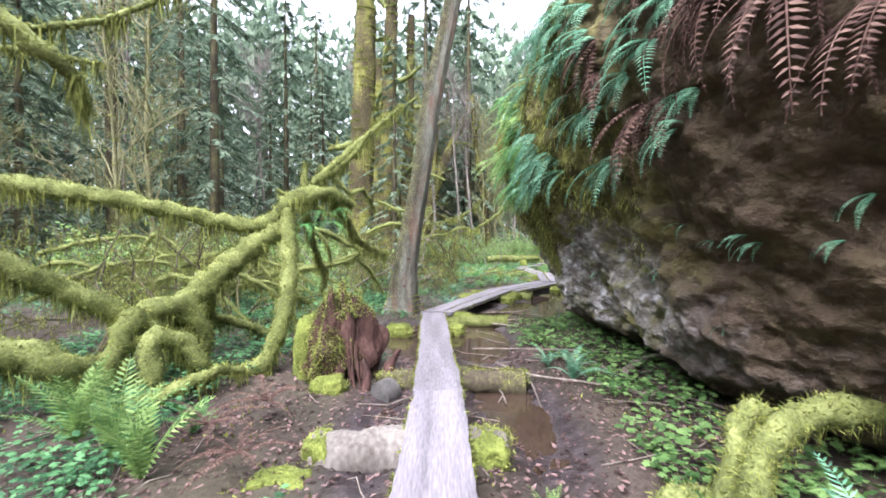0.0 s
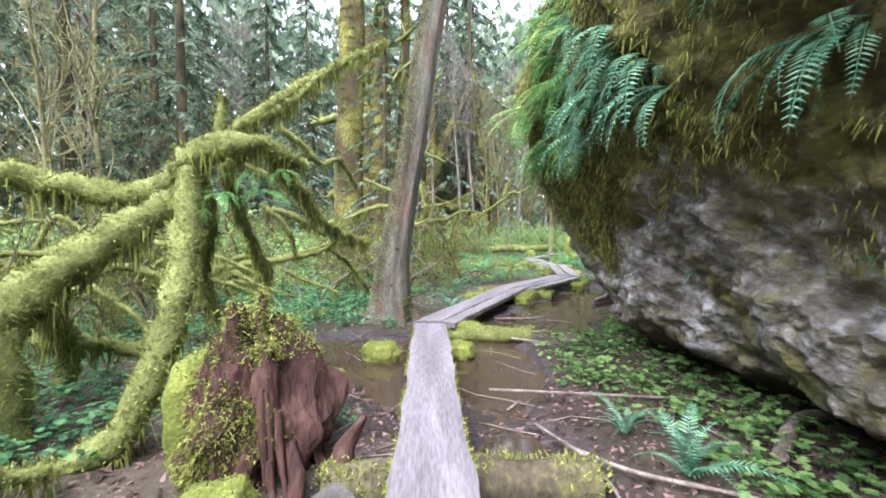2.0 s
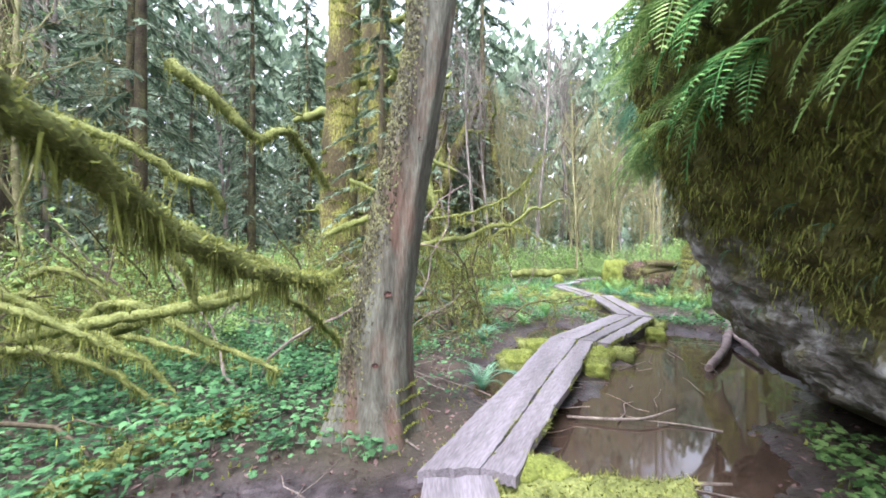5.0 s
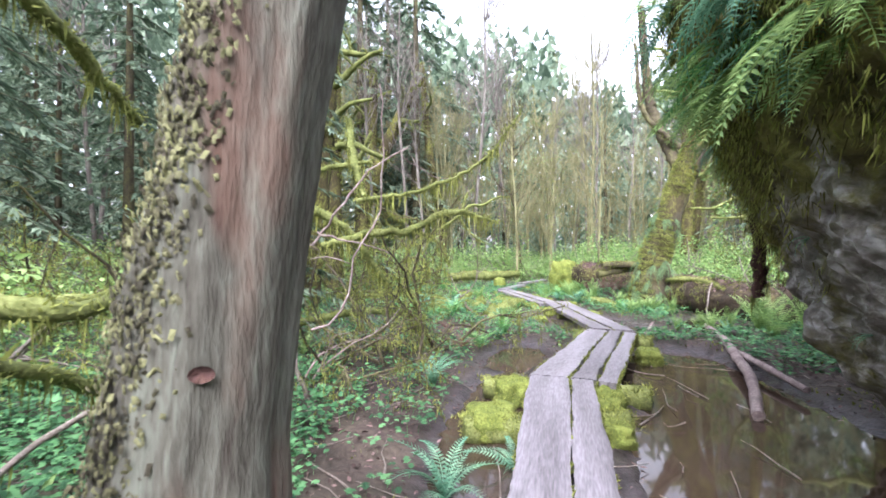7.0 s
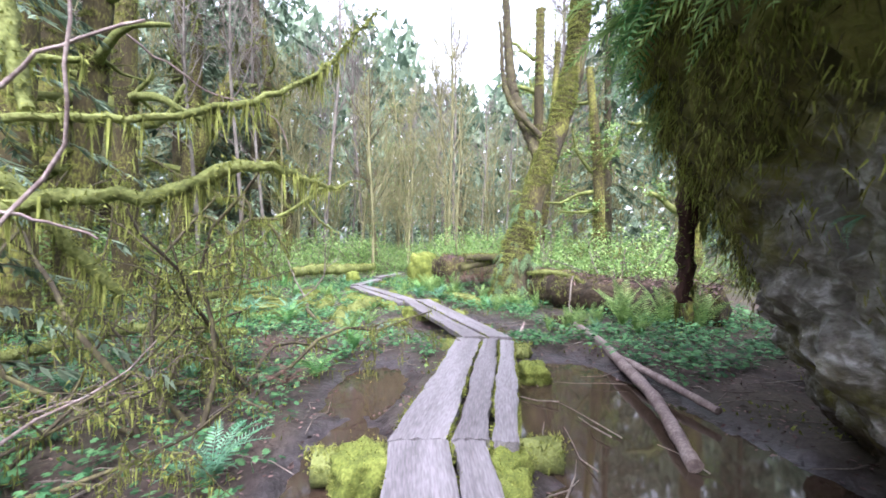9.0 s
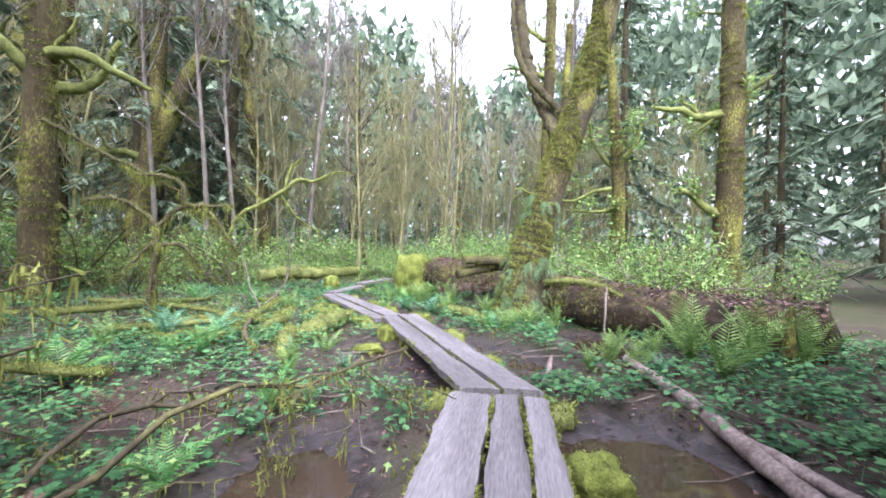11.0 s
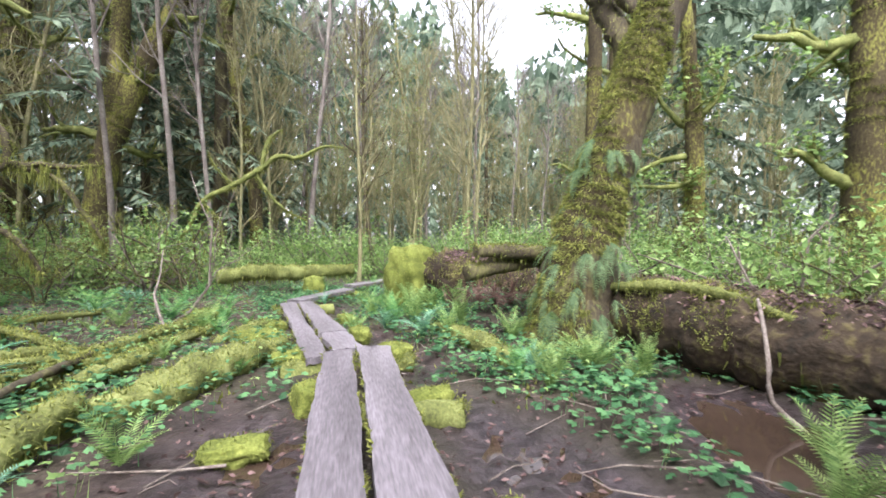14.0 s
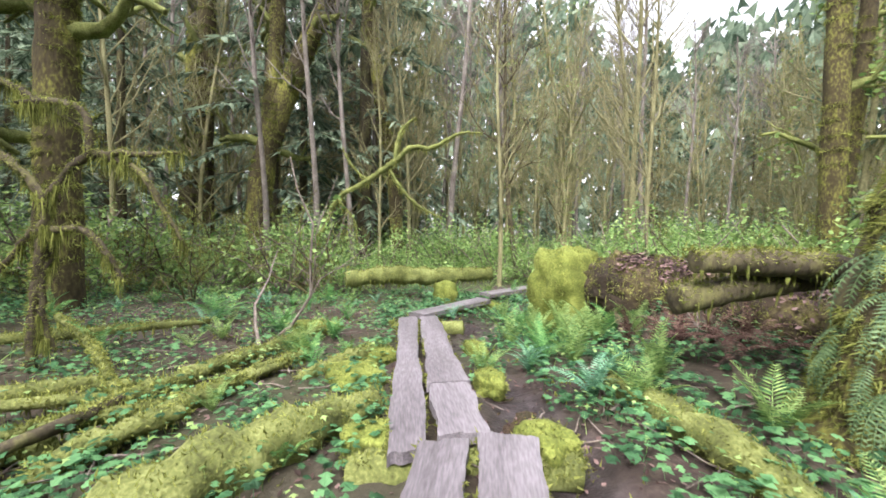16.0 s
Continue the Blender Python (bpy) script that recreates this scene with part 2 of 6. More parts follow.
def smooth_path(points, n):
    """n points along a curve through the given ones."""
    p = np.asarray(points, float)
    if len(p) == 2:
        p = np.array([p[0], (p[0] + p[1]) / 2, p[1]])
    s = np.concatenate(([0], np.cumsum(np.linalg.norm(np.diff(p[:, :3], axis=0), axis=1))))
    t = np.linspace(0, s[-1], n)
    d = np.gradient(p, s, axis=0)
    i = np.clip(np.searchsorted(s, t, side="right") - 1, 0, len(s) - 2)
    h = (s[i + 1] - s[i])[:, None]
    u = ((t - s[i]) / (s[i + 1] - s[i]))[:, None]
    return (2 * u**3 - 3 * u**2 + 1) * p[i] + (u**3 - 2 * u**2 + u) * h * d[i] + (3 * u**2 - 2 * u**3) * p[i + 1] + (u**3 - u**2) * h * d[i + 1]


def tube(geo, path, radii, sides=8, lump=0.0, m=0, seed=0.0, caps=True):
    """A round limb along a path, lumpy if asked. Returns its ring points and outward normals."""
    p = np.asarray(path, float)
    n = len(p)
    r = np.interp(np.linspace(0, 1, n), np.linspace(0, 1, len(radii)), radii)
    d = unit(np.gradient(p, axis=0))
    ref = np.array((0.31, 0.22, 0.92)) if abs(d[0][2]) < 0.8 else np.array((0.9, 0.3, 0.1))
    a = unit(np.cross(d, ref))
    b = np.cross(d, a)
    th = np.linspace(0, 2 * np.pi, sides, endpoint=False)
    nor = a[:, None] * np.cos(th)[None, :, None] + b[:, None] * np.sin(th)[None, :, None]
    rr = np.repeat(r[:, None], sides, 1)
    if lump:
        k = np.arange(n)[:, None] * 0.9 + seed
        rr = rr * (1 + lump * (np.sin(k * 1.3 + th * 2 + seed) * 0.5 + np.sin(k * 2.9 + th * 3 + seed * 3) * 0.35 + rng.normal(0, 0.25, rr.shape)))
    v = p[:, None] + nor * rr[..., None]
    i, j = np.meshgrid(np.arange(n - 1), np.arange(sides), indexing="ij")
    k = (j + 1) % sides
    f = np.stack((i * sides + j, i * sides + k, (i + 1) * sides + k, (i + 1) * sides + j), -1).reshape(-1, 4)
    geo.add(v, f, m)
    if caps:
        for ring, centre, flip in ((0, p[0] - d[0] * r[0] * 0.2, 1), (n - 1, p[-1] + d[-1] * r[-1] * 0.4, 0)):
            vv = np.vstack((v[ring], centre))
            q = np.arange(sides)
            ff = np.stack((q, np.full(sides, sides), (q + 1) % sides) if not flip else (q, (q + 1) % sides, np.full(sides, sides)), -1)
            geo.add(vv, ff[:, ::-1], m)
    return v.reshape(-1, 3), nor.reshape(-1, 3)


def rotations(z, spin):
    """Turns that take +z to the given directions, after a spin about z."""
    z = unit(z)
    ref = np.where(np.abs(z[:, 2:3]) < 0.95, UP, np.array((1.0, 0, 0)))
    x = unit(np.cross(ref, z))
    y = np.cross(z, x)
    c, s = np.cos(spin)[:, None], np.sin(spin)[:, None]
    return np.stack((x * c + y * s, y * c - x * s, z), -1)


def strew(geo, tv, tf, pos, rot, size, m=0):
    """Copies a small shape to many places, in one mesh."""
    tv, tf, pos = np.asarray(tv, float), np.asarray(tf), np.asarray(pos, float)
    if not len(pos):
        return
    size = np.asarray(size, float)
    size = size.reshape(-1, 1, 1) if size.shape == (len(pos),) else size[:, None, :] if size.ndim == 2 else size.reshape(1, 1, -1)
    v = np.einsum("nij,nkj->nki", rot, tv[None] * size) + pos[:, None]
    f = tf[None] + (np.arange(len(pos)) * len(tv))[:, None, None]
    geo.add(v.reshape(-1, 3), f.reshape(-1, tf.shape[1]), m)


BLADE = (np.array(((-0.5, 0, 0), (0.5, 0, 0), (0.1, 0, 1.0))), np.array(((0, 1, 2),)))
STRAND = (np.array(((-0.5, 0, 0), (0.5, 0, 0), (0.42, 0.12, 0.45), (-0.38, 0.1, 0.5), (0.05, 0, 1.0))), np.array(((0, 1, 2), (0, 2, 3), (3, 2, 4))))


def fuzz(geo, v, n, count, length=0.04, width=0.012, m=0, droop=0.0):
    """Short moss shoots out of a surface."""
    i = rng.integers(0, len(v), count)
    j = np.minimum(i + 1, len(v) - 1)
    u = rng.random((count, 1))
    near = np.linalg.norm(v[i] - v[j], axis=1, keepdims=True) < 0.4
    p = np.where(near, v[i] * u + v[j] * (1 - u), v[i])
    jit = rng.normal(0, 0.035, (count, 3))
    p = p + jit - n[i] * (jit * n[i]).sum(1, keepdims=True)
    d = n[i] + rng.normal(0, 0.6, (count, 3)) + np.array((0, 0, -droop))
    s = np.stack((np.full(count, width), np.full(count, width), length * rng.uniform(0.5, 1.5, count)), 1)
    strew(geo, *BLADE, p - n[i] * 0.006, rotations(d, rng.uniform(0, 6.3, count)), s * rng.uniform(0.6, 1.4, (count, 1)), m)


def drape(geo, p, length=0.2, width=0.03, m=0):
    """Moss hanging straight down from points."""
    n = len(p)
    d = np.array((0, 0, -1.0)) + rng.normal(0, 0.13, (n, 3))
    s = np.stack((width * rng.uniform(0.5, 1.6, n), width * rng.uniform(0.5, 1.6, n), length * rng.uniform(0.25, 1.4, n)), 1)
    strew(geo, *STRAND, p, rotations(d, rng.uniform(0, 6.3, n)), s, m)


def mossy_limb(fat, furry, path, radii, n=0, sides=9, hang=0.5, lump=0.22, dense=1.0):
    """One limb wrapped in moss, with shoots on it and tufts hanging below."""
    L = np.linalg.norm(np.diff(np.asarray(path, float), axis=0), axis=1).sum()
    pts = smooth_path(path, n or max(6, int(L / 0.07)))
    pts = pts + rng.normal(0, 0.008, pts.shape)
    v, nor = tube(fat, pts, radii, sides, lump, 0, rng.uniform(0, 9))
    fuzz(furry, v, nor, int(L * 900 * dense * (0.4 + np.mean(radii) * 8)), 0.032, 0.010)
    low = v[nor[:, 2] < -0.2]
    if hang and len(low):
        k = rng.integers(0, len(low), int(L * 260 * hang * dense))
        clump = 0.5 + 0.5 * np.sin(low[k][:, 0] * 9 + low[k][:, 1] * 13)
        k = k[rng.random(len(k)) < clump]
        drape(furry, low[k] + rng.normal(0, 0.012, (len(k), 3)) + np.array((0, 0, 0.01)), 0.12 + 0.06 * hang, 0.009)


# ---- the lie of the land ----
# wet hollows: x, y, half length, half width, heading in degrees, depth under the floor
HOLLOWS = [
    (-1.35, 7.35, 1.1, 0.95, 70, 0.26), (-0.3, 7.2, 0.8, 1.4, 0, 0.22), (0.55, 7.3, 0.55, 1.5, 0, 0.24), (0.65, 4.4, 0.45, 1.6, 8, 0.16),
    (1.5, 9.3, 0.9, 1.3, -25, 0.25), (2.75, 10.9, 1.0, 1.6, -40, 0.26), (3.45, 12.4, 0.85, 1.9, -28, 0.27), (4.1, 13.6, 0.7, 0.7, 0, 0.2),
    (0.85, 12, 0.42, 1.9, -22, 0.24), (1.8, 14.2, 0.5, 1.1, -35, 0.17), (3.57, 16.84, 0.7, 1.6, 0, 0.085), (5.07, 16.52, 0.55, 1.4, 0, 0.09),
    (5, 19.48, 0.3, 1.2, 0, 0.12), (4.91, 22.68, 0.4, 1.0, -20, 0.09), (-0.55, 3.6, 0.35, 1.2, 0, 0.1), (6.7, 16.3, 1.3, 0.6, 55, 0.15),
]


def hollow(x, y):
    h = np.zeros(np.shape(x))
    for cx, cy, a, b, turn, deep in HOLLOWS:
        c, s = math.cos(radians(turn)), math.sin(radians(turn))
        u, w = (x - cx) * c + (y - cy) * s, -(x - cx) * s + (y - cy) * c
        q = (u / a) ** 2 + (w / b) ** 2
        h = np.maximum(h, deep * np.exp(-(q**1.6)))
    return h


def waves(x, y):
    return (np.sin(x * 1.7 + 0.6 * np.sin(y * 1.3)) * np.cos(y * 1.4 + 0.8 * np.sin(x * 0.9)) * 0.5
            + np.sin(x * 4.1 + y * 1.9) * np.cos(y * 3.7 - x * 2.3) * 0.28 + np.sin(x * 9.7 - y * 5.1) * np.cos(y * 8.9 + x * 3.3) * 0.13)


def land(x, y):
    """Height of the floor."""
    x, y = np.asarray(x, float), np.asarray(y, float)
    far = np.clip((np.hypot(x - 2, y - 12) - 16) / 60, 0, 1)
    bank = 0.14 * np.exp(-((x - 3.2) ** 2 / 1.2 + (y - 5.5) ** 2 / 12)) + 0.12 * np.exp(-((x + 3.0) ** 2 / 3 + (y - 6) ** 2 / 20))
    mound = 0.55 * np.exp(-(((x - 7.6) / 0.8) ** 2 + ((y - 21.6) / 0.8) ** 2)) + 0.28 * np.exp(-(((x - 7.2) / 1.0) ** 2 + ((y - 20.2) / 1.0) ** 2))
    return 0.10 + 0.05 * waves(x, y) + 0.25 * bank + mound + 2.0 * far**1.5 - hollow(x, y)


def grid_steps(lo, hi, step, end):
    mid = np.arange(lo, hi + step / 2, step)
    out, d, q = [], step, hi
    while q < end:
        d *= 1.18
        q += d
        out.append(q)
    low = [lo - (q - hi) for q in out]
    return np.concatenate((low[::-1], mid, out))


gx, gy = grid_steps(-4, 9, 0.085, 700), grid_steps(1.2, 26, 0.10, 700)
X, Y = np.meshgrid(gx, gy)
Z = land(X, Y) + (rng.normal(0, 0.011, X.shape) + 0.012 * np.sin(X * 21 + 3 * np.sin(Y * 7)) * np.cos(Y * 19 + 2 * np.sin(X * 9))) * (np.abs(X) < 10) * (Y > 0) * (Y < 30)
ni, nj = X.shape
i, j = np.meshgrid(np.arange(ni - 1), np.arange(nj - 1), indexing="ij")
geo = Geo().add(np.stack((X, Y, Z), -1).reshape(-1, 3), np.stack((i * nj + j, i * nj + j + 1, (i + 1) * nj + j + 1, (i + 1) * nj + j), -1).reshape(-1, 4))
ground = part("ground", geo, floor_mat, label="muddy forest floor with leaf litter and moss", kind="structure")
wet = np.clip(hollow(X, Y) / 0.07, 0, 1)
green = np.clip(0.5 + waves(X * 0.7 + 3, Y * 0.7) * 1.2, 0, 1) * (0.3 + 0.7 * np.clip((np.hypot(X, Y - 8) - 8) / 12, 0, 1))
for name, val in (("wet", wet), ("green", green)):
    ground.data.attributes.new(name, "FLOAT", "POINT").data.foreach_set("value", val.ravel().astype(np.float32))
geo = Geo().add([(-4, 1, 0), (8.5, 1, 0), (8.5, 27, 0), (-4, 27, 0)], [(0, 1, 2, 3)])
part("water", geo, water_mat, label="still brown puddle water that mirrors the trees", kind="structure")

# ---- the great overhanging rock ----
ROCK_C = (5.5, 6.0)
RZ = np.array((-0.6, 0.0, 0.2, 0.5, 0.9, 1.3, 1.7, 2.3, 3.0, 3.6, 4.3, 5.0, 5.6, 6.1))
RO = np.array((1.5, 1.25, 0.9, 0.30, 0.10, 0.02, -0.12, -0.42, -0.72, -0.86, -0.70, -0.05, 1.2, 2.9))


def rock_point(a, z, grow=0.0):
    """A point of the rock's skin: a round the plan in radians, height z."""
    off = np.interp(z, RZ, RO) - grow
    c, s = np.cos(a), np.sin(a)
    off = off + 0.40 * np.clip((s - 0.3) / 0.5, 0, 1) * np.clip((1.5 - z) / 0.8, 0, 1)
    ra, rb = 3.5 - off, 5.85 - off * 0.30 + 0.08 * np.clip((z - 1.6) / 0.8, 0, 1) - 0.30 * np.clip((1.3 - z) / 0.8, 0, 1)
    k = (np.abs(c) ** 2.8 + np.abs(s) ** 2.8) ** (-1 / 2.8)
    x, y = ROCK_C[0] + ra * k * c, ROCK_C[1] + rb * k * s
    bump = (np.sin(y * 1.9 + z * 1.3) * 0.10 + np.sin(y * 4.3 - z * 3.1 + x) * 0.06 + np.sin(y * 9 + z * 7.7) * np.sin(z * 11 - y * 4) * 0.035)
    return x - bump * c * -1, y + bump * s, z + 0.04 * np.sin(y * 6)


aa = np.concatenate((np.linspace(radians(95), radians(235), 460, endpoint=False), np.linspace(radians(235), radians(455), 60, endpoint=False)))
zz = np.concatenate((np.linspace(-0.6, 5, 160), np.linspace(5.1, 6.1, 10)))
A, ZZ = np.meshgrid(aa, zz)
px, py, pz = rock_point(A, ZZ)
rough_ = np.array([[noise.fractal(Vector((x * 2.6, y * 2.6, z * 3.0)), 0.6, 2.1, 6) for x, y, z in zip(r1, r2, r3)] for r1, r2, r3 in zip(px, py, pz)])
pits = np.array([[abs(noise.noise(Vector((x * 6.5, y * 6.5, z * 7.5)))) for x, y, z in zip(r1, r2, r3)] for r1, r2, r3 in zip(px, py, pz)])
rough_ = rough_ + 0.55 * (0.25 - pits)
px = px + rough_ * 0.12 * np.cos(A) * (np.abs(ZZ) < 5)
py = py + rough_ * 0.10 * np.sin(A)
nz, na = A.shape
i, j = np.meshgrid(np.arange(nz - 1), np.arange(na), indexing="ij")
k = (j + 1) % na
rv = np.stack((px, py, pz), -1).reshape(-1, 3)
geo = Geo().add(rv, np.stack((i * na + j, i * na + k, (i + 1) * na + k, (i + 1) * na + j), -1).reshape(-1, 4)[:, ::-1])
top = np.vstack((rv[-na:], (ROCK_C[0], ROCK_C[1], 6.35)))
q = np.arange(na)
geo.add(top, np.stack((q, (q + 1) % na, np.full(na, na)), -1))
boulder = thing("boulder", "huge overhanging grey boulder draped in moss and ferns, beside the boardwalk", "boulder")
body = part("rock", geo, rock_mat, boulder)
patch = 0.46 + 0.36 * np.clip((ZZ - 1.45 - 0.5 * np.sin(py * 1.3 + 1.0)) / 0.7, 0, 1)
body.data.attributes.new("mossy", "FLOAT", "POINT").data.foreach_set("value", np.concatenate((patch.ravel(), np.ones(na + 1) * 0.8)).astype(np.float32))

# rock colour goes to dark brown below a wavy height
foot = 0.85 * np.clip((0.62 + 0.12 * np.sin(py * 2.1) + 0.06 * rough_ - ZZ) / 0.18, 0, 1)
# the near end of the rock also goes to dark brown
foot = np.maximum(foot, 0.9 * np.clip((4.6 - py) / 1.4, 0, 1))
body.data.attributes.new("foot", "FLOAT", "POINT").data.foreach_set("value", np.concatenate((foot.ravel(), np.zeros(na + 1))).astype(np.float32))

# curtains of moss on the rock: hanging clumps, each of many strands
geo = Geo()
n = 3800
a = rng.uniform(radians(100), radians(236), n)
z = rng.uniform(1.2, 5.2, n)
x, y, z = rock_point(a, z)
keep = (z > 1.75 + 0.5 * np.sin(y * 1.3 + 1.0) + rng.normal(0, 0.25, n)) & (rng.random(n) < np.clip((y - 3.6) / 1.8, 0, 1))
p = np.stack((x - 0.02, y, z), -1)[keep]
n = len(p)
reach = rng.uniform(0.10, 0.30, n)
k = np.repeat(np.arange(n), 30)
q = rng.normal(0, 1, (len(k), 3)) * (0.035, 0.05, 0.06)
u = rng.uniform(0, 1, len(k))
pos = p[k] + q + np.stack((0 * u - 0.02, 0 * u, -u * reach[k] * 0.8), -1)
s = np.stack((rng.uniform(0.004, 0.010, len(k)), rng.uniform(0.004, 0.010, len(k)), rng.uniform(0.03, 0.11, len(k))), 1)
strew(geo, *STRAND, pos, rotations(np.array((-0.2, 0, -1.0)) + rng.normal(0, 0.30, (len(k), 3)), rng.uniform(0, 6.3, len(k))), s)
part("moss_curtain", geo, mat("rock_moss", (0.045, 0.04, 0.013), (0.14, 0.14, 0.035), (0.30, 0.33, 0.08), 0.9, 5, 0.95, 0, island=0.45, leaf=0.2), boulder, "hanging olive moss", kind="stuff")

# ---- the boardwalk ----
def plank(name, corners, label, thick=0.07, mossy=0.0, boards=1, parent=None):
    """A worn plank between four corners (near left, near right, far right, far left), slightly bowed, split and chipped at its ends."""
    a, b, c, d = (np.array(q, float) for q in corners)
    L = int(max(8, np.linalg.norm(d - a) / 0.07))
    W = 10
    u, w = np.meshgrid(np.linspace(0, 1, L + 1), np.linspace(0, 1, W + 1), indexing="ij")
    near, far = a[None, None] * (1 - w[..., None]) + b * w[..., None], d * (1 - w[..., None]) + c * w[..., None]
    P = near * (1 - u[..., None]) + far * u[..., None]
    side = unit(b - a)
    wav = 0.010 * np.sin(u * 9 + a[0] * 7) + 0.006 * np.sin(u * 31 + a[1] * 5) + rng.normal(0, 0.003, u.shape)
    P += side * (wav * np.where(w < 0.5, 1, -1) * (np.abs(w - 0.5) * 2) ** 6)[..., None]
    along = unit(d - a)
    chip = rng.normal(0, 0.008, W + 1)
    P[0] += along * chip[:, None]
    P[-1] += along * rng.normal(0, 0.008, W + 1)[:, None]
    P[..., 2] += -0.010 * (np.abs(w - 0.5) * 2) ** 8 + rng.normal(0, 0.0012, w.shape) - 0.006 * np.exp(-((w - 0.45 - 0.05 * np.sin(u * 5)) / 0.03) ** 2) * boards
    geo = Geo()
    V = P.reshape(-1, 3)
    low = V - np.array((0, 0, thick)) + side * 0.0
    n1 = W + 1
    i, j = np.meshgrid(np.arange(L), np.arange(W), indexing="ij")
    f = np.stack((i * n1 + j, i * n1 + j + 1, (i + 1) * n1 + j + 1, (i + 1) * n1 + j), -1).reshape(-1, 4)
    N = len(V)
    rim = [(i * n1, (i + 1) * n1) for i in range(L)] + [(L * n1 + j, L * n1 + j + 1) for j in range(W)] + [((i + 1) * n1 + W, i * n1 + W) for i in range(L)] + [(j + 1, j) for j in range(W)]
    q = np.array([(x, y, y + N, x + N) for x, y in rim])
    geo.add(np.vstack((V, low)), np.vstack((f, f[:, ::-1] + N, q)))
    ob = thing(name, label, "plank", "planks of the boardwalk")
    home = Matrix.Translation(Vector(a)) @ pose(0, 0, 0, 0, 0, math.degrees(math.atan2(-(d - a)[0], (d - a)[1])))
    back = np.array(home.inverted())

    def settle(q):
        q.v = [np.c_[v, np.ones(len(v))] @ back.T[:, :3] for v in q.v]
        return q

    ob.matrix_basis = home
    part("board", settle(geo), plank_wood, ob, smooth=False)
    if mossy:
        g = Geo()
        for e in (0, W):
            pts = P[:, e]
            n = int(420 * mossy * np.linalg.norm(d - a))
            k = rng.integers(0, L + 1, n)
            clump = np.sin(pts[k, 1] * 6 + e) + np.sin(pts[k, 1] * 15 + pts[k, 0] * 9) > 0.5 - mossy
            k = k[clump]
            out = -side if e == 0 else side
            p = pts[k] + along * rng.uniform(-0.04, 0.04, (len(k), 1)) - np.array((0, 0, 1.0)) * rng.uniform(0, 0.06, (len(k), 1)) + out * rng.uniform(-0.012, 0.008, (len(k), 1))
            strew(g, *BLADE, p, rotations(out + UP * 0.5 + rng.normal(0, 0.6, (len(k), 3)), rng.uniform(0, 6, len(k))), np.stack([rng.uniform(0.008, 0.02, len(k)), rng.uniform(0.008, 0.02, len(k)), rng.uniform(0.015, 0.045, len(k))], 1))
        part("moss_edge", settle(g), moss_fuzz, ob, "yellow-green moss", kind="stuff")
    return ob


H = 0.30
grey = "grey weathered wooden boardwalk plank, damp and worn"
plank("boardwalk_plank", [(-0.29, -2.2, H), (0.15, -2.2, H), (0.175, 3.80, H + 0.035), (-0.265, 3.80, H + 0.03)], "wide grey weathered plank with mossy edges", mossy=0.5)
plank("boardwalk_plank", [(-0.265, 3.83, H + 0.02), (0.172, 3.83, H + 0.02), (0.03, 8.24, H - 0.02), (-0.40, 8.16, H)], "wide grey weathered plank over a brown puddle", mossy=0.8)
plank("boardwalk_plank", [(-0.43, 8.22, H + 0.01), (-0.06, 8.28, H + 0.01), (1.70, 12.18, H), (1.34, 12.34, H)], "wide grey plank leading away from the leaning trunk", mossy=0.4)
plank("boardwalk_plank", [(-0.05, 8.29, H - 0.005), (0.15, 8.20, H - 0.005), (1.93, 12.06, H - 0.005), (1.715, 12.16, H - 0.005)], "narrow grey plank alongside a wide one", mossy=0.3)
plank("boardwalk_plank", [(1.34, 12.36, H), (1.69, 12.20, H), (3.54, 14.66, H), (3.29, 14.86, H)], "first of three parallel grey weathered planks with moss at the edge", mossy=0.7)
plank("boardwalk_plank", [(1.73, 12.17, H), (1.94, 12.07, H), (3.77, 14.56, H), (3.57, 14.64, H)], "second of three parallel grey weathered planks, bare and damp")
plank("boardwalk_plank", [(1.96, 12.05, H - 0.01), (2.12, 11.95, H - 0.015), (3.93, 14.40, H - 0.015), (3.80, 14.54, H - 0.01)], "moss-grown outer plank of three, narrow and damp", mossy=1.0)
plank("boardwalk_plank", [(3.42, 14.89, H), (3.69, 14.75, H), (4.47, 19.00, H - 0.02), (4.17, 18.96, H - 0.02)], "long weathered plank of a pair, damp grey", mossy=0.3)
plank("boardwalk_plank", [(3.74, 14.73, H + 0.005), (4.00, 14.52, H + 0.005), (4.85, 18.97, H - 0.01), (4.53, 19.04, H - 0.01)], "long wide weathered plank of a pair, damp grey", mossy=0.35)
plank("boardwalk_plank", [(4.00, 18.88, H - 0.045), (4.22, 18.92, H - 0.045), (4.22, 22.97, H - 0.01), (3.97, 22.88, H - 0.01)], "long grey weathered plank with rounded ends", mossy=0.35)
plank("boardwalk_plank", [(4.30, 19.06, H - 0.03), (4.60, 19.08, H - 0.03), (4.60, 19.97, H - 0.02), (4.27, 19.93, H - 0.02)], "short grey weathered plank between longer ones", mossy=0.2)
plank("boardwalk_plank", [(4.27, 19.96, H - 0.02), (4.60, 20.00, H - 0.02), (4.54, 23.05, H - 0.01), (4.27, 22.96, H - 0.01)], "grey weathered plank butted against a short one", mossy=0.35)
plank("boardwalk_plank", [(4.10, 23.33, H), (4.32, 23.12, H), (5.70, 24.75, H + 0.02), (5.48, 25.08, H + 0.02)], "single grey plank crossing the mud to the far log", mossy=0.4)
plank("boardwalk_plank", [(5.62, 25.75, H + 0.05), (5.82, 25.35, H + 0.05), (7.5, 26.9, H + 0.08), (7.3, 27.3, H + 0.08)], "far grey weathered plank by the great log", mossy=0.4)


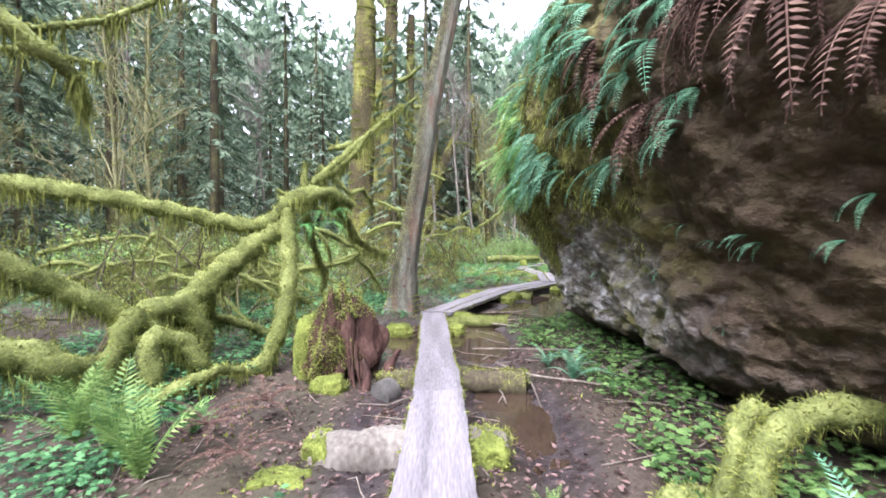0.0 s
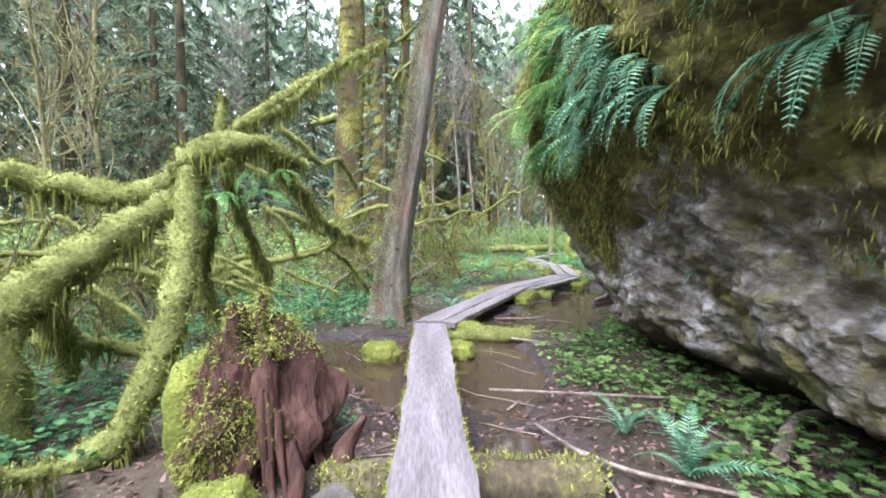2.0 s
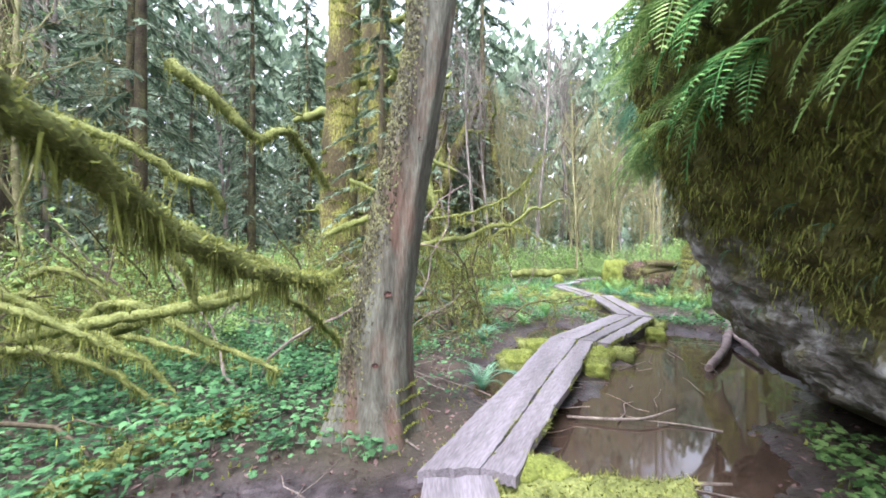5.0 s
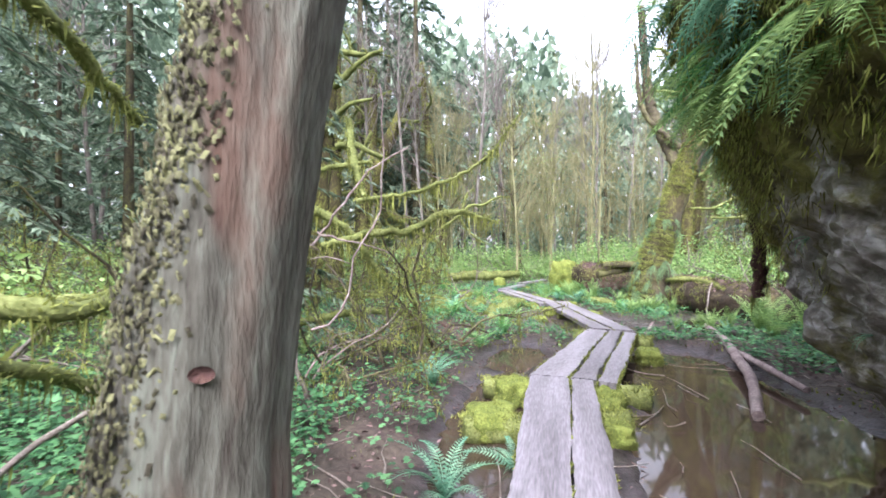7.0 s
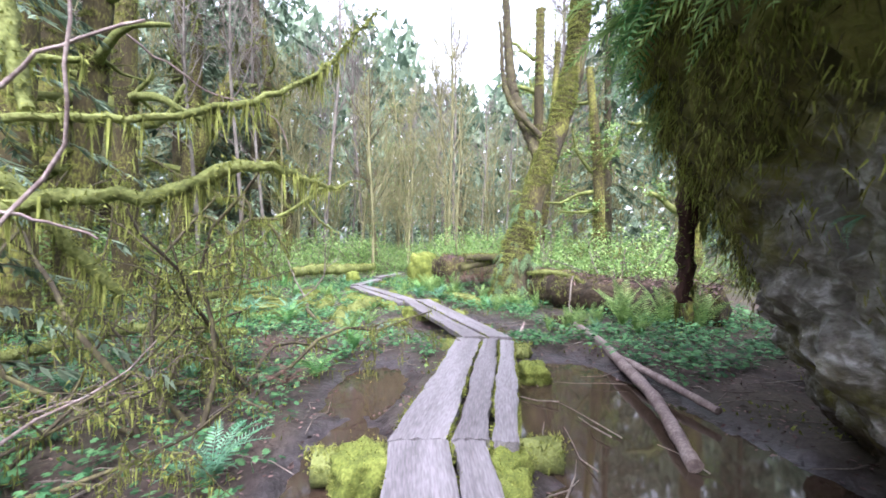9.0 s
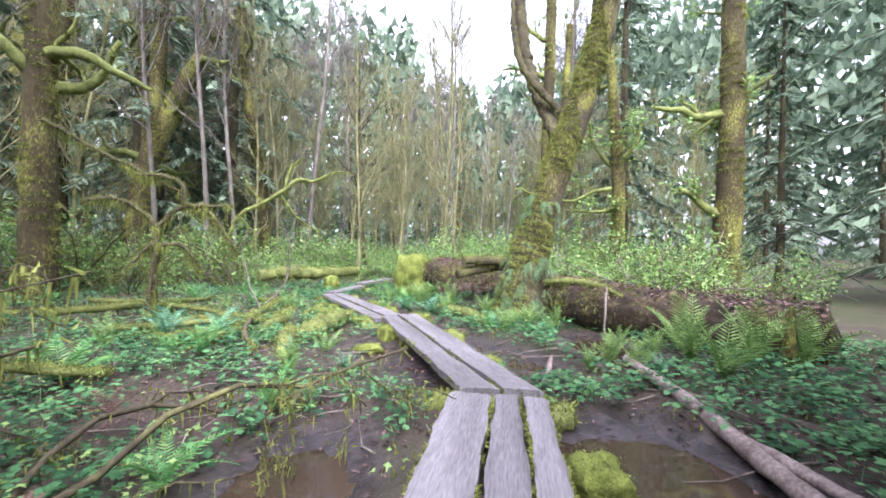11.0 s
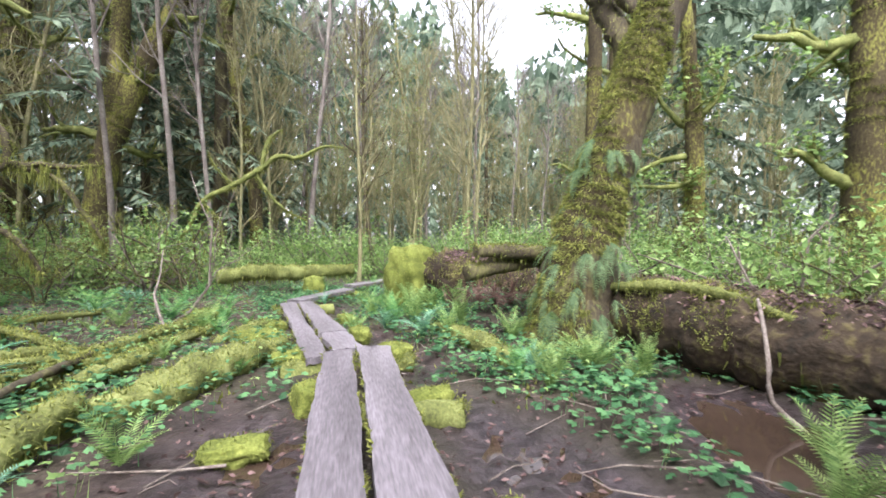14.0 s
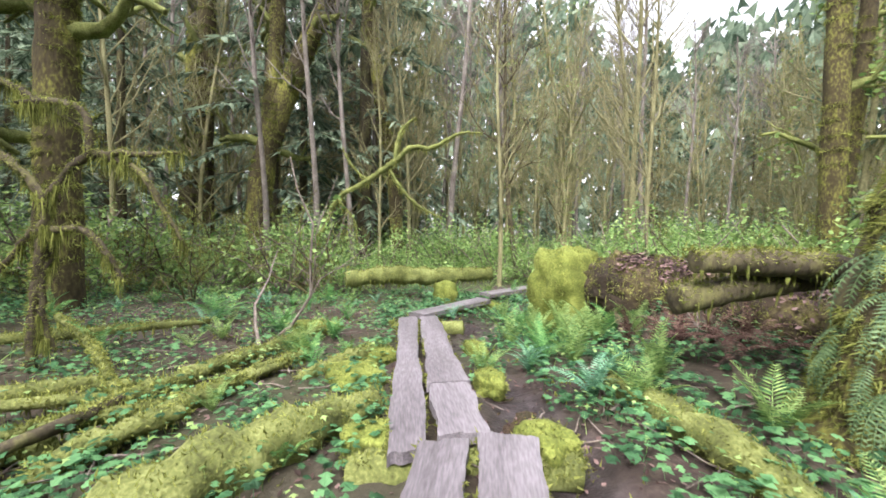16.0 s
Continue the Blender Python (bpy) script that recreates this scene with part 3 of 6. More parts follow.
def log(name, label, path, radii, mat_=None, furry=0.6, category="log", group="", hang=0.25, sides=14, end=True, lump=0.16, dense=1.0, fuzz_mat=None, top=True):
    """A lying log: its wood, its sawn or broken end, and its coat of moss."""
    ob = thing(name, label, category, group)
    g, fz = Geo(), Geo()
    L = np.linalg.norm(np.diff(np.asarray(path, float), axis=0), axis=1).sum()
    pts = smooth_path(path, max(8, int(L / 0.10)))
    v, nor = tube(g, pts, radii, sides, lump, 0, rng.uniform(0, 9))
    part("wood", g, mat_ or moss, ob)
    if furry:
        up = nor[:, 2] > (-0.1 if top else -2)
        clump = np.sin(v[:, 0] * 3.1 + v[:, 1] * 2.3) + np.sin(v[:, 1] * 7 - v[:, 0] * 5) > 1.2 - 2.6 * furry
        k = np.where(up & clump)[0]
        if len(k):
            fuzz(fz, v[k], nor[k], int(L * 3000 * furry * np.mean(radii) ** 0.5 * dense * 1.6), 0.03, 0.012)
        low = v[(nor[:, 2] < 0.1)]
        if hang:
            q = rng.integers(0, len(low), int(L * 120 * hang))
            drape(fz, low[q], 0.10, 0.02)
        part("moss_coat", fz, fuzz_mat or moss_fuzz, ob, kind="stuff")
    return ob


def moss_block(x, y, z, rx, ry, rz, label="rounded block of bright yellow-green moss beside the boardwalk", turn=0.0):
    """A cushion of moss on a stub of wood."""
    ob = thing("moss_hummock", label, "moss", "moss cushions by the boardwalk")
    bm = bmesh.new()
    bmesh.ops.create_icosphere(bm, subdivisions=4, radius=1)
    s = rng.uniform(0, 9)
    for v in bm.verts:
        d = v.co.copy()
        q = max(abs(d.x), abs(d.y), abs(d.z))
        boxy = d.lerp(d / q, 0.45)
        k = 1 + 0.22 * noise.noise(d * 2.2 + Vector((s, s, s))) + 0.10 * noise.noise(d * 6 + Vector((s, 0, s)))
        v.co = Vector((boxy.x * rx * k, boxy.y * ry * k, boxy.z * rz * k))
    me = bpy.data.meshes.new("cushion")
    bm.to_mesh(me)
    bm.free()
    for p_ in me.polygons:
        p_.use_smooth = True
    me.materials.append(moss_bright)
    v = np.array([q.co[:] for q in me.vertices])
    nor = np.array([q.normal[:] for q in me.vertices])
    part("cushion", me, None, ob)
    g = Geo()
    fuzz(g, v, nor, int(9000 * (rx + ry) * (ry + rz)), 0.022, 0.009)
    part("moss_coat", g, moss_fuzz, ob, kind="stuff")
    ob.matrix_basis = pose(x, y, z, 0, 0, turn)
    return ob


# logs that carry the planks
log("support_log", "thick grey sawn log with mossy side under the plank", [(-0.95, 3.12, 0.08), (-0.2, 3.18, 0.1), (0.46, 3.22, 0.08)], [0.17, 0.17, 0.16], bark_alder, 0.25, group="logs under the boardwalk", hang=0.1)
moss_block(0.33, 3.15, 0.12, 0.14, 0.22, 0.12)
moss_block(-0.90, 3.12, 0.10, 0.10, 0.17, 0.15)
moss_block(-1.52, 4.95, 0.35, 0.20, 0.24, 0.44, "mossy lobe on the shady side of the rotten stump", 20)
moss_block(-1.2, 4.45, 0.12, 0.18, 0.15, 0.13, "small cushion of green moss at the foot of the stump")
moss_block(-1.05, 2.75, 0.06, 0.2, 0.14, 0.10, "small cushion of green moss on leaf litter")
log("support_log", "short brown sawn log with mossy top under the boardwalk", [(-0.7, 4.72, 0.08), (0.1, 4.76, 0.1), (0.9, 4.76, 0.08)], [0.13, 0.13, 0.14], bark_dark, 0.7, group="logs under the boardwalk", hang=0.1)
g = Geo()
tube(g, [(-0.66, 4.4, 0.06), (-0.55, 4.55, 0.07)], [0.135, 0.135], 16, 0.05)
st = thing("log_section", "dark sawn round of wood lying by the boardwalk", "log")
part("wood", g, cut_end, st)
for x, y, z, a, b, c in ((-0.78, 7.45, 0.08, 0.24, 0.14, 0.14), (0.22, 7.55, 0.08, 0.16, 0.13, 0.12), (0.33, 8.45, 0.12, 0.24, 0.16, 0.14), (2.0, 12.0, 0.10, 0.20, 0.16, 0.14),
                         (0.72, 11.65, 0.08, 0.24, 0.24, 0.17), (1.15, 12.40, 0.10, 0.20, 0.22, 0.16), (1.66, 11.30, 0.05, 0.17, 0.20, 0.15), (1.92, 11.85, 0.07, 0.16, 0.15, 0.14), (3.6, 13.6, 0.08, 0.17, 0.18, 0.15), (1.75, 11.65, 0.10, 0.12, 0.12, 0.14),
                         (3.95, 18.10, 0.1, 0.13, 0.16, 0.16), (4.88, 17.84, 0.08, 0.20, 0.12, 0.10), (4.66, 16.24, 0.05, 0.10, 0.20, 0.08), (3.90, 19.25, 0.12, 0.20, 0.16, 0.13), (3.45, 17.55, 0.06, 0.2, 0.12, 0.07), (3.62, 20.6, 0.12, 0.26, 0.3, 0.12),
                         (4.95, 19.1, 0.12, 0.16, 0.22, 0.15), (4.85, 20.4, 0.1, 0.14, 0.2, 0.13), (3.75, 21.4, 0.12, 0.2, 0.25, 0.10), (4.9, 21.6, 0.12, 0.12, 0.25, 0.10), (5.0, 24.6, 0.1, 0.25, 0.15, 0.12), (5.7, 25.0, 0.1, 0.3, 0.18, 0.14), (4.9, 25.9, 0.25, 0.25, 0.2, 0.3), (2.75, 22.9, 0.12, 0.35, 0.2, 0.12), (-1.4, 7.0, -0.02, 0.3, 0.1, 0.07)):
    moss_block(x, y, z, a, b, c, turn=rng.uniform(-25, 25))
for c0, c1, r in (((1.25, 8.3, 0.1), (-0.3, 8.35, 0.1), 0.11), ((0.45, 11.55, 0.08), (1.9, 11.4, 0.08), 0.12), ((0.9, 12.6, 0.1), (2.5, 12, 0.09), 0.12), ((3.2, 15.15, 0.1), (4.15, 14.35, 0.1), 0.13), ((3.98, 17.64, 0.1), (4.95, 17.46, 0.09), 0.11), ((3.78, 19, 0.08), (5.09, 18.96, 0.08), 0.12), ((3.87, 22.92, 0.1), (4.91, 22.96, 0.1), 0.12)):
    log("support_log", "mossy log laid across the mud under the boardwalk planks", [c0, tuple((np.array(c0) + c1) / 2), c1], [r, r * 1.05, r], moss, 0.9, group="logs under the boardwalk", hang=0.3, sides=12)

# ---- trunks, logs and fallen limbs ----
def leaning_trunk():
    ob = thing("leaning_tree", "leaning weathered grey and red trunk with scaly mossy bark", "tree")
    path = smooth_path([(-0.93, 9.42, -0.15), (-0.91, 9.43, 0.3), (-0.83, 9.44, 1.1), (-0.70, 9.45, 2.0), (-0.51, 9.45, 3.1), (-0.30, 9.45, 4.5), (0.2, 9.5, 7), (0.75, 9.5, 9.8), (1.1, 9.6, 13)], 130)
    zz_ = path[:, 2]
    rad = np.interp(zz_, [-0.2, 0.05, 0.4, 1.0, 2.0, 4.5, 7, 13], [0.56, 0.46, 0.34, 0.255, 0.222, 0.20, 0.18, 0.1])
    g = Geo()
    sides = 56
    th = np.linspace(0, 2 * np.pi, sides, endpoint=False)
    TH, R = np.meshgrid(th, rad)
    ZZ_ = np.repeat(zz_[:, None], sides, 1)
    root = np.clip(0.5 - ZZ_, 0, 0.6)
    R = R * (1 + root * 0.45 * np.sin(TH * 5 + 1) + 0.035 * np.sin(TH * 7 + ZZ_ * 0.5) + 0.02 * np.sin(TH * 13 + 2 * np.sin(ZZ_ * 1.3)))
    strip = np.exp(-(((TH - 4.05 + 0.12 * np.sin(ZZ_ * 1.7) + np.pi) % (2 * np.pi) - np.pi) / 0.34) ** 2) * np.clip((ZZ_ - 0.2) * 2, 0, 1)
    R = R + strip * (0.03 + 0.035 * rng.random(R.shape)) + rng.normal(0, 0.0025, R.shape)
    seam = np.exp(-(((TH - 3.6 + 0.1 * np.sin(ZZ_) + np.pi) % (2 * np.pi) - np.pi) / 0.07) ** 2)
    R = R - seam * 0.05
    V = np.stack((path[:, :1] + R * np.cos(TH), path[:, 1:2] + R * np.sin(TH), ZZ_), -1)
    n = len(path)
    i, j = np.meshgrid(np.arange(n - 1), np.arange(sides), indexing="ij")
    k = (j + 1) % sides
    g.add(V.reshape(-1, 3), np.stack((i * sides + j, i * sides + k, (i + 1) * sides + k, (i + 1) * sides + j), -1).reshape(-1, 4))
    part("trunk", g, trunk_mat, ob)
    # scaly bark left on one side
    g = Geo()
    flat = V.reshape(-1, 3)
    w = strip.ravel()
    k = rng.choice(len(flat), 34000, p=w / w.sum())
    cz = np.column_stack((path[k // sides, 0], path[k // sides, 1]))
    out = unit(np.column_stack((flat[k, 0] - cz[:, 0], flat[k, 1] - cz[:, 1], np.zeros(len(k)))))
    flake = (np.array(((-0.5, -0.5, 0), (0.5, -0.5, 0), (0.6, 0.5, 0.2), (-0.5, 0.45, 0.3), (0, 0, 0.5))), np.array(((0, 1, 4), (1, 2, 4), (2, 3, 4), (3, 0, 4))))
    strew(g, *flake, flat[k] + rng.normal(0, 1, (len(k), 3)) * (0.012, 0.012, 0.05) - out * 0.008, rotations(out + rng.normal(0, 0.22, out.shape), rng.normal(0, 0.4, len(k))), np.stack([rng.uniform(0.007, 0.018, len(k)), rng.uniform(0.012, 0.034, len(k)), rng.uniform(0.005, 0.012, len(k))], 1))
    part("bark", g, mat("scaly_bark", (0.04, 0.035, 0.022), (0.1, 0.095, 0.05), (0.19, 0.19, 0.09), 5, 40, 0.95, 0.4, 0.01, island=0.4), ob, "flaking olive-brown bark", smooth=False, kind="stuff")
    g = Geo()
    base = flat[(flat[:, 2] < 0.5) & (flat[:, 2] > 0.0)]
    kk = rng.integers(0, len(base), 3500)
    o = unit(base[kk] - np.array((-0.85, 9.37, 0.2)))
    keep = np.sin(base[kk][:, 0] * 9) + rng.normal(0, 0.4, len(kk)) > 0.1
    strew(g, *BLADE, base[kk][keep], rotations(o[keep] + rng.normal(0, 0.5, (keep.sum(), 3)), rng.uniform(0, 6, keep.sum())), (0.014, 0.014, 0.035))
    part("foot_moss", g, moss_fuzz, ob, kind="stuff")
    # knot holes
    for th_, z_, s in ((4.9, 1.28, 0.035), (4.8, 0.7, 0.03), (5.2, 2.6, 0.025)):
        q = int(np.argmin(np.abs(zz_ - z_)))
        r_ = R[q, int(th_ / (2 * np.pi) * sides)]
        c = Vector((path[q, 0] + (r_ + 0.002) * math.cos(th_), path[q, 1] + (r_ + 0.002) * math.sin(th_), z_))
        g = Geo()
        t_ = np.linspace(0, 2 * np.pi, 12, endpoint=False)
        rim = np.stack((np.cos(t_), np.sin(t_) * 0.7, 0.15 + 0 * t_), -1)
        g.add(np.vstack((rim, (0, 0, -0.3))) * s, np.stack((np.arange(12), (np.arange(12) + 1) % 12, np.full(12, 12)), -1))
        part("knot", g, rotten, ob, m=Matrix.Translation(c) @ Vector((math.cos(th_), math.sin(th_), 0)).to_track_quat("Z", "Y").to_matrix().to_4x4())


leaning_trunk()


def limbs(name, label, paths, category="fallen branch", hang=0.7, dense=1.0, fat_mat=None, sides=10, fat=1.0, lump=0.24):
    """A tangle of mossy limbs, each a part."""
    ob = thing(name, label, category)
    furry = Geo()
    for path, radii in paths:
        g = Geo()
        mossy_limb(g, furry, path, [q * fat for q in radii], hang=hang, dense=dense, sides=sides, lump=lump)
        part("limb", g, fat_mat or moss, ob)
    part("moss_coat", furry, moss_fuzz, ob, "shaggy yellow-green moss", kind="stuff")
    return ob


limbs("fallen_tree", "fallen tree tangle wrapped in thick shaggy yellow-green moss", [
    ([(-2.18, 5.92, 2.12), (-1.99, 5.49, 1.27), (-1.96, 5.12, 0.67), (-2.08, 4.91, 0.26), (-2.34, 4.76, 0.12), (-2.6, 4.66, 0.08)], [0.075, 0.085, 0.085, 0.08, 0.075, 0.06]),
    ([(-2.1, 5.95, 1.95), (-2.63, 5.6, 1.5), (-2.94, 5.29, 1.12), (-3.13, 4.98, 0.75), (-3.25, 4.97, 0.2)], [0.10, 0.12, 0.13, 0.12, 0.11]),
    ([(-2.93, 5.3, 1.1), (-3.05, 5, 0.6), (-3.15, 4.7, 0.15)], [0.09, 0.09, 0.08]),
    ([(-3.26, 4.58, 0.84), (-3.06, 4.78, 0.94), (-2.93, 4.98, 0.75), (-2.87, 5.06, 0.15)], [0.10, 0.11, 0.10, 0.09]),
    ([(-2.76, 4.07, 0.3), (-2.84, 4.18, 0.7), (-2.72, 4.37, 0.63), (-2.54, 4.47, 0.34), (-2.48, 4.56, 0.16)], [0.07, 0.09, 0.09, 0.08, 0.06]),
    ([(-5.3, 4.9, 2.35), (-4.31, 5.02, 2.22), (-3.62, 5.22, 2.09), (-2.86, 5.61, 1.91), (-2.5, 5.81, 1.86), (-2.24, 5.92, 2.06)], [0.08, 0.085, 0.085, 0.08, 0.08, 0.09]),
    ([(-2.24, 5.92, 2.16), (-1.85, 5.97, 2.33), (-1.65, 6.22, 2.36), (-1.5, 6.45, 2.28), (-1.4, 6.6, 2.22)], [0.10, 0.09, 0.075, 0.06, 0.04]),
    ([(-1.6, 6.3, 2.33), (-1.73, 6.9, 2.18), (-1.63, 7.21, 1.98), (-1.56, 7.71, 1.69), (-1.39, 8.11, 1.53), (-1.17, 8.92, 1.39)], [0.06, 0.06, 0.055, 0.05, 0.045, 0.03]),
    ([(-1.97, 6.03, 2.35), (-1.61, 6.54, 2.89), (-1.34, 7.25, 3.42), (-0.87, 8.78, 4.43)], [0.05, 0.045, 0.035, 0.02]),
    ([(-3.36, 5.78, 0.69), (-3.24, 6.17, 0.54), (-2.73, 6.47, 0.27), (-2.49, 6.56, 0.05)], [0.06, 0.06, 0.05, 0.05]),
    ([(-3.1, 5.5, 1), (-3.28, 5.98, 0.6), (-3.36, 5.96, 0)], [0.07, 0.065, 0.06]),
    ([(-5, 2.9, 1.95), (-4.07, 3.65, 1.59), (-3.88, 3.75, 1.44), (-3.66, 4.05, 1.21), (-3.36, 4.34, 0.95), (-3.17, 4.64, 0.71)], [0.08, 0.09, 0.09, 0.09, 0.085, 0.09]),
    ([(-2.23, 6.05, 2.2), (-2.2, 6.28, 1.68), (-2.38, 6.47, 1.13), (-2.32, 6.57, 0.82), (-2.1, 6.67, 0.68)], [0.07, 0.06, 0.05, 0.04, 0.03]),
    ([(-2.05, 6.3, 2.2), (-2.03, 6.59, 1.69), (-1.99, 6.79, 1.35), (-1.91, 6.89, 1.14), (-1.97, 6.88, 0.86)], [0.045, 0.04, 0.035, 0.04, 0.03]),
    ([(-1.95, 6.2, 2.25), (-1.75, 6.31, 2.6), (-1.49, 6.62, 2.91), (-1.32, 6.83, 3.21)], [0.05, 0.04, 0.035, 0.025]),
    ([(-1.95, 6.05, 2.3), (-1.98, 6.08, 2.6), (-1.96, 6.1, 2.78)], [0.05, 0.04, 0.02]),
    ([(-3.9, 3.3, 0.85), (-3.49, 3.64, 0.63), (-3.25, 4.1, 0.3), (-3, 4.4, 0.1)], [0.12, 0.13, 0.12, 0.1]),
    ([(-3.1, 4.3, 0.95), (-3.2, 4.1, 0.5), (-3.35, 3.9, 0.05)], [0.09, 0.09, 0.08]),
    ([(-2.97, 3.53, 0.12), (-2.58, 3.93, 0.23), (-2.27, 4.23, 0.36), (-2.1, 4.5, 0.3)], [0.05, 0.055, 0.05, 0.03]),
], dense=1.7, fat=1.18, lump=0.32, hang=1.1)
limbs("fallen_branch", "long mossy branch lying low over green undergrowth", [
    ([(-4.92, 9.76, 0.61), (-4.17, 10, 0.7), (-3.45, 10.23, 0.93), (-2.63, 10.36, 1.18), (-2.26, 10.58, 1.3), (-1.7, 10.9, 1.38)], [0.08, 0.075, 0.07, 0.06, 0.055, 0.03]),
    ([(-2.7, 8.95, 1.92), (-2.5, 9.15, 1.85), (-2.26, 9.45, 1.66), (-1.95, 9.75, 1.49), (-1.54, 9.95, 1.37), (-1.42, 10.2, 1.46)], [0.05, 0.06, 0.055, 0.05, 0.045, 0.03]),
    ([(-3.6, 8.9, 0.95), (-2.81, 9.28, 1.1), (-2.56, 9.47, 1.12), (-2.14, 9.86, 1.25), (-1.93, 9.86, 1.38)], [0.05, 0.05, 0.05, 0.045, 0.03]),
    ([(-2.8, 8.9, 1.95), (-2.53, 9.06, 1.68), (-2.49, 9.26, 1.41), (-2.46, 9.37, 1.12)], [0.04, 0.04, 0.035, 0.03]),
    ([(-2.05, 9.86, 1.25), (-1.86, 10.16, 1.08), (-1.74, 10.67, 0.75), (-1.54, 11.5, 0.12)], [0.04, 0.035, 0.025, 0.015]),
    ([(-2.7, 9.3, 3.3), (-2.29, 9.62, 2.92), (-2.14, 9.82, 2.75), (-1.93, 9.91, 2.87), (-1.81, 10.22, 2.71), (-1.7, 10.7, 2.4)], [0.06, 0.055, 0.05, 0.045, 0.04, 0.02]),
    ([(-3.4, 8.7, 2.7), (-2.66, 9.04, 2.39), (-2.5, 9.14, 2.25), (-2.28, 9.24, 2.18), (-2.26, 9.34, 2.02)], [0.04, 0.04, 0.035, 0.04, 0.03]),
], dense=0.9)
limbs("overhanging_branch", "thin mossy branch overhead with a ball of moss", [
    ([(-3.4, 2, 3.9), (-2.6, 2.2, 3.1), (-2.27, 2.37, 2.75), (-2.2, 2.47, 2.67), (-2.16, 2.57, 2.58), (-2.21, 2.67, 2.44)], [0.02, 0.02, 0.022, 0.035, 0.055, 0.03]),
    ([(-3.6, 2.2, 2.9), (-2.84, 2.68, 2.96), (-2.72, 2.88, 3.06), (-2.51, 3.28, 3.35), (-2.2, 3.69, 3.85)], [0.025, 0.025, 0.025, 0.025, 0.02]),
    ([(-4.2, 3, 3.1), (-3.49, 3.28, 3.13), (-3.21, 3.58, 3.18), (-3.08, 3.88, 3.24)], [0.025, 0.022, 0.02, 0.012]),
], hang=1.0)
log("fallen_log", "low mossy log lying in the greenery by the puddle", [(-2.6, 7.3, 0.02), (-2.6, 8.05, 0.1), (-2.5, 8.7, 0.16), (-2, 9.3, 0.2)], [0.11, 0.12, 0.11, 0.07], moss, 0.95, hang=0.5)
log("fallen_log", "thin mossy log half sunk in the puddle edge", [(-2.3, 6.7, 0), (-1.9, 7, 0.1), (-1.6, 7.3, 0.16)], [0.05, 0.05, 0.03], moss, 0.9)


def stump():
    ob = thing("rotten_stump", "rotten red-brown tree stump half covered in moss, by the boardwalk", "stump")
    bm = bmesh.new()
    bmesh.ops.create_icosphere(bm, subdivisions=5, radius=1)
    for v in bm.verts:
        d = v.co.copy()
        a = math.atan2(d.y, d.x)
        r = 1 + 0.16 * math.sin(a * 3 + 1) + 0.13 * math.sin(a * 7 + d.z * 3) + 0.30 * noise.noise(d * 2.3) + 0.14 * noise.noise(Vector((d.x * 8, d.y * 8, d.z * 2.5)))
        h = 0.5 + 0.5 * d.z
        w = 0.50 - 0.20 * h
        v.co = Vector((d.x * w * r, d.y * w * r, h * (1.12 + 0.35 * noise.noise(Vector((d.x * 4, d.y * 4, 0)))) - 0.1))
    me = bpy.data.meshes.new("wood")
    bm.to_mesh(me)
    bm.free()
    me.materials.append(rotten)
    v = np.array([q.co[:] for q in me.vertices])
    nor = np.array([q.normal[:] for q in me.vertices])
    part("wood", me, None, ob)
    k = np.where((v[:, 0] < 0.12 + 0.18 * np.sin(v[:, 2] * 9 + v[:, 1] * 7)) | (v[:, 2] > 0.80))[0]
    g = Geo()
    fuzz(g, v[k], nor[k], 30000, 0.026, 0.011, droop=0.4)
    part("moss_coat", g, moss_fuzz, ob, kind="stuff")
    g = Geo()
    for q in range(26):
        a, z = rng.uniform(-1.6, 1.2), rng.uniform(0.05, 0.75)
        p = np.array((0.42 * math.cos(a) * (1 - 0.4 * z), 0.42 * math.sin(a) * (1 - 0.4 * z), z))
        tube(g, [p + (0, 0, rng.uniform(0.05, 0.2)), p * (1.05, 1.05, 0.9), p * (1.25, 1.25, 0.2)], [0.022, 0.03, 0.012], 6, 0.3)
    part("splinter", g, rotten, ob, kind="stuff")
    ob.matrix_basis = pose(-1.22, 5.0, 0, 0, 0, 0)
    g = Geo()
    tube(g, [(-0.62, 4.75, 0), (-0.62, 4.85, 0.25), (-0.5, 4.9, 0.42)], [0.10, 0.06, 0.02], 10, 0.35)
    tube(g, [(-0.85, 4.6, 0), (-0.83, 4.65, 0.2), (-0.88, 4.7, 0.36)], [0.06, 0.05, 0.02], 10, 0.35)
    sn = thing("root_snag", "upright red-brown splinters of a rotten root", "stump")
    part("wood", g, rotten, sn)


stump()

# the big nurse log behind the mossy maple, and the pair of logs beside it
log("nurse_log", "great fallen log, dark below, moss and litter on top", [(7.95, 19.2, 0.52), (7.95, 18.1, 0.50), (8.0, 17.0, 0.44), (8.3, 15.8, 0.40), (8.9, 14.4, 0.38)], [0.46, 0.47, 0.45, 0.43, 0.40], rotten_log, 0.38, sides=48, hang=0.5, lump=0.16, dense=1.6)
log("stump_log", "thick rotten log beside the boardwalk, mossy, littered with brown leaves", [(6.50, 22.70, 0.80), (7.05, 22.2, 0.78), (7.9, 21.4, 0.66), (8.5, 20.6, 0.5)], [0.42, 0.46, 0.44, 0.38], rotten_log, 0.85, sides=48, hang=0.6, lump=0.22, dense=1.6)
moss_block(6.45, 22.62, 0.66, 0.60, 0.46, 0.70, "rounded mossy end of the great log, bright green", 30)
log("fallen_log", "mossy log end lying across the great log", [(7.7, 19.7, 1.18), (6.9, 19.5, 1.27), (6.14, 19.48, 1.28)], [0.13, 0.10, 0.085], bark_dark, 0.9, hang=0.4)
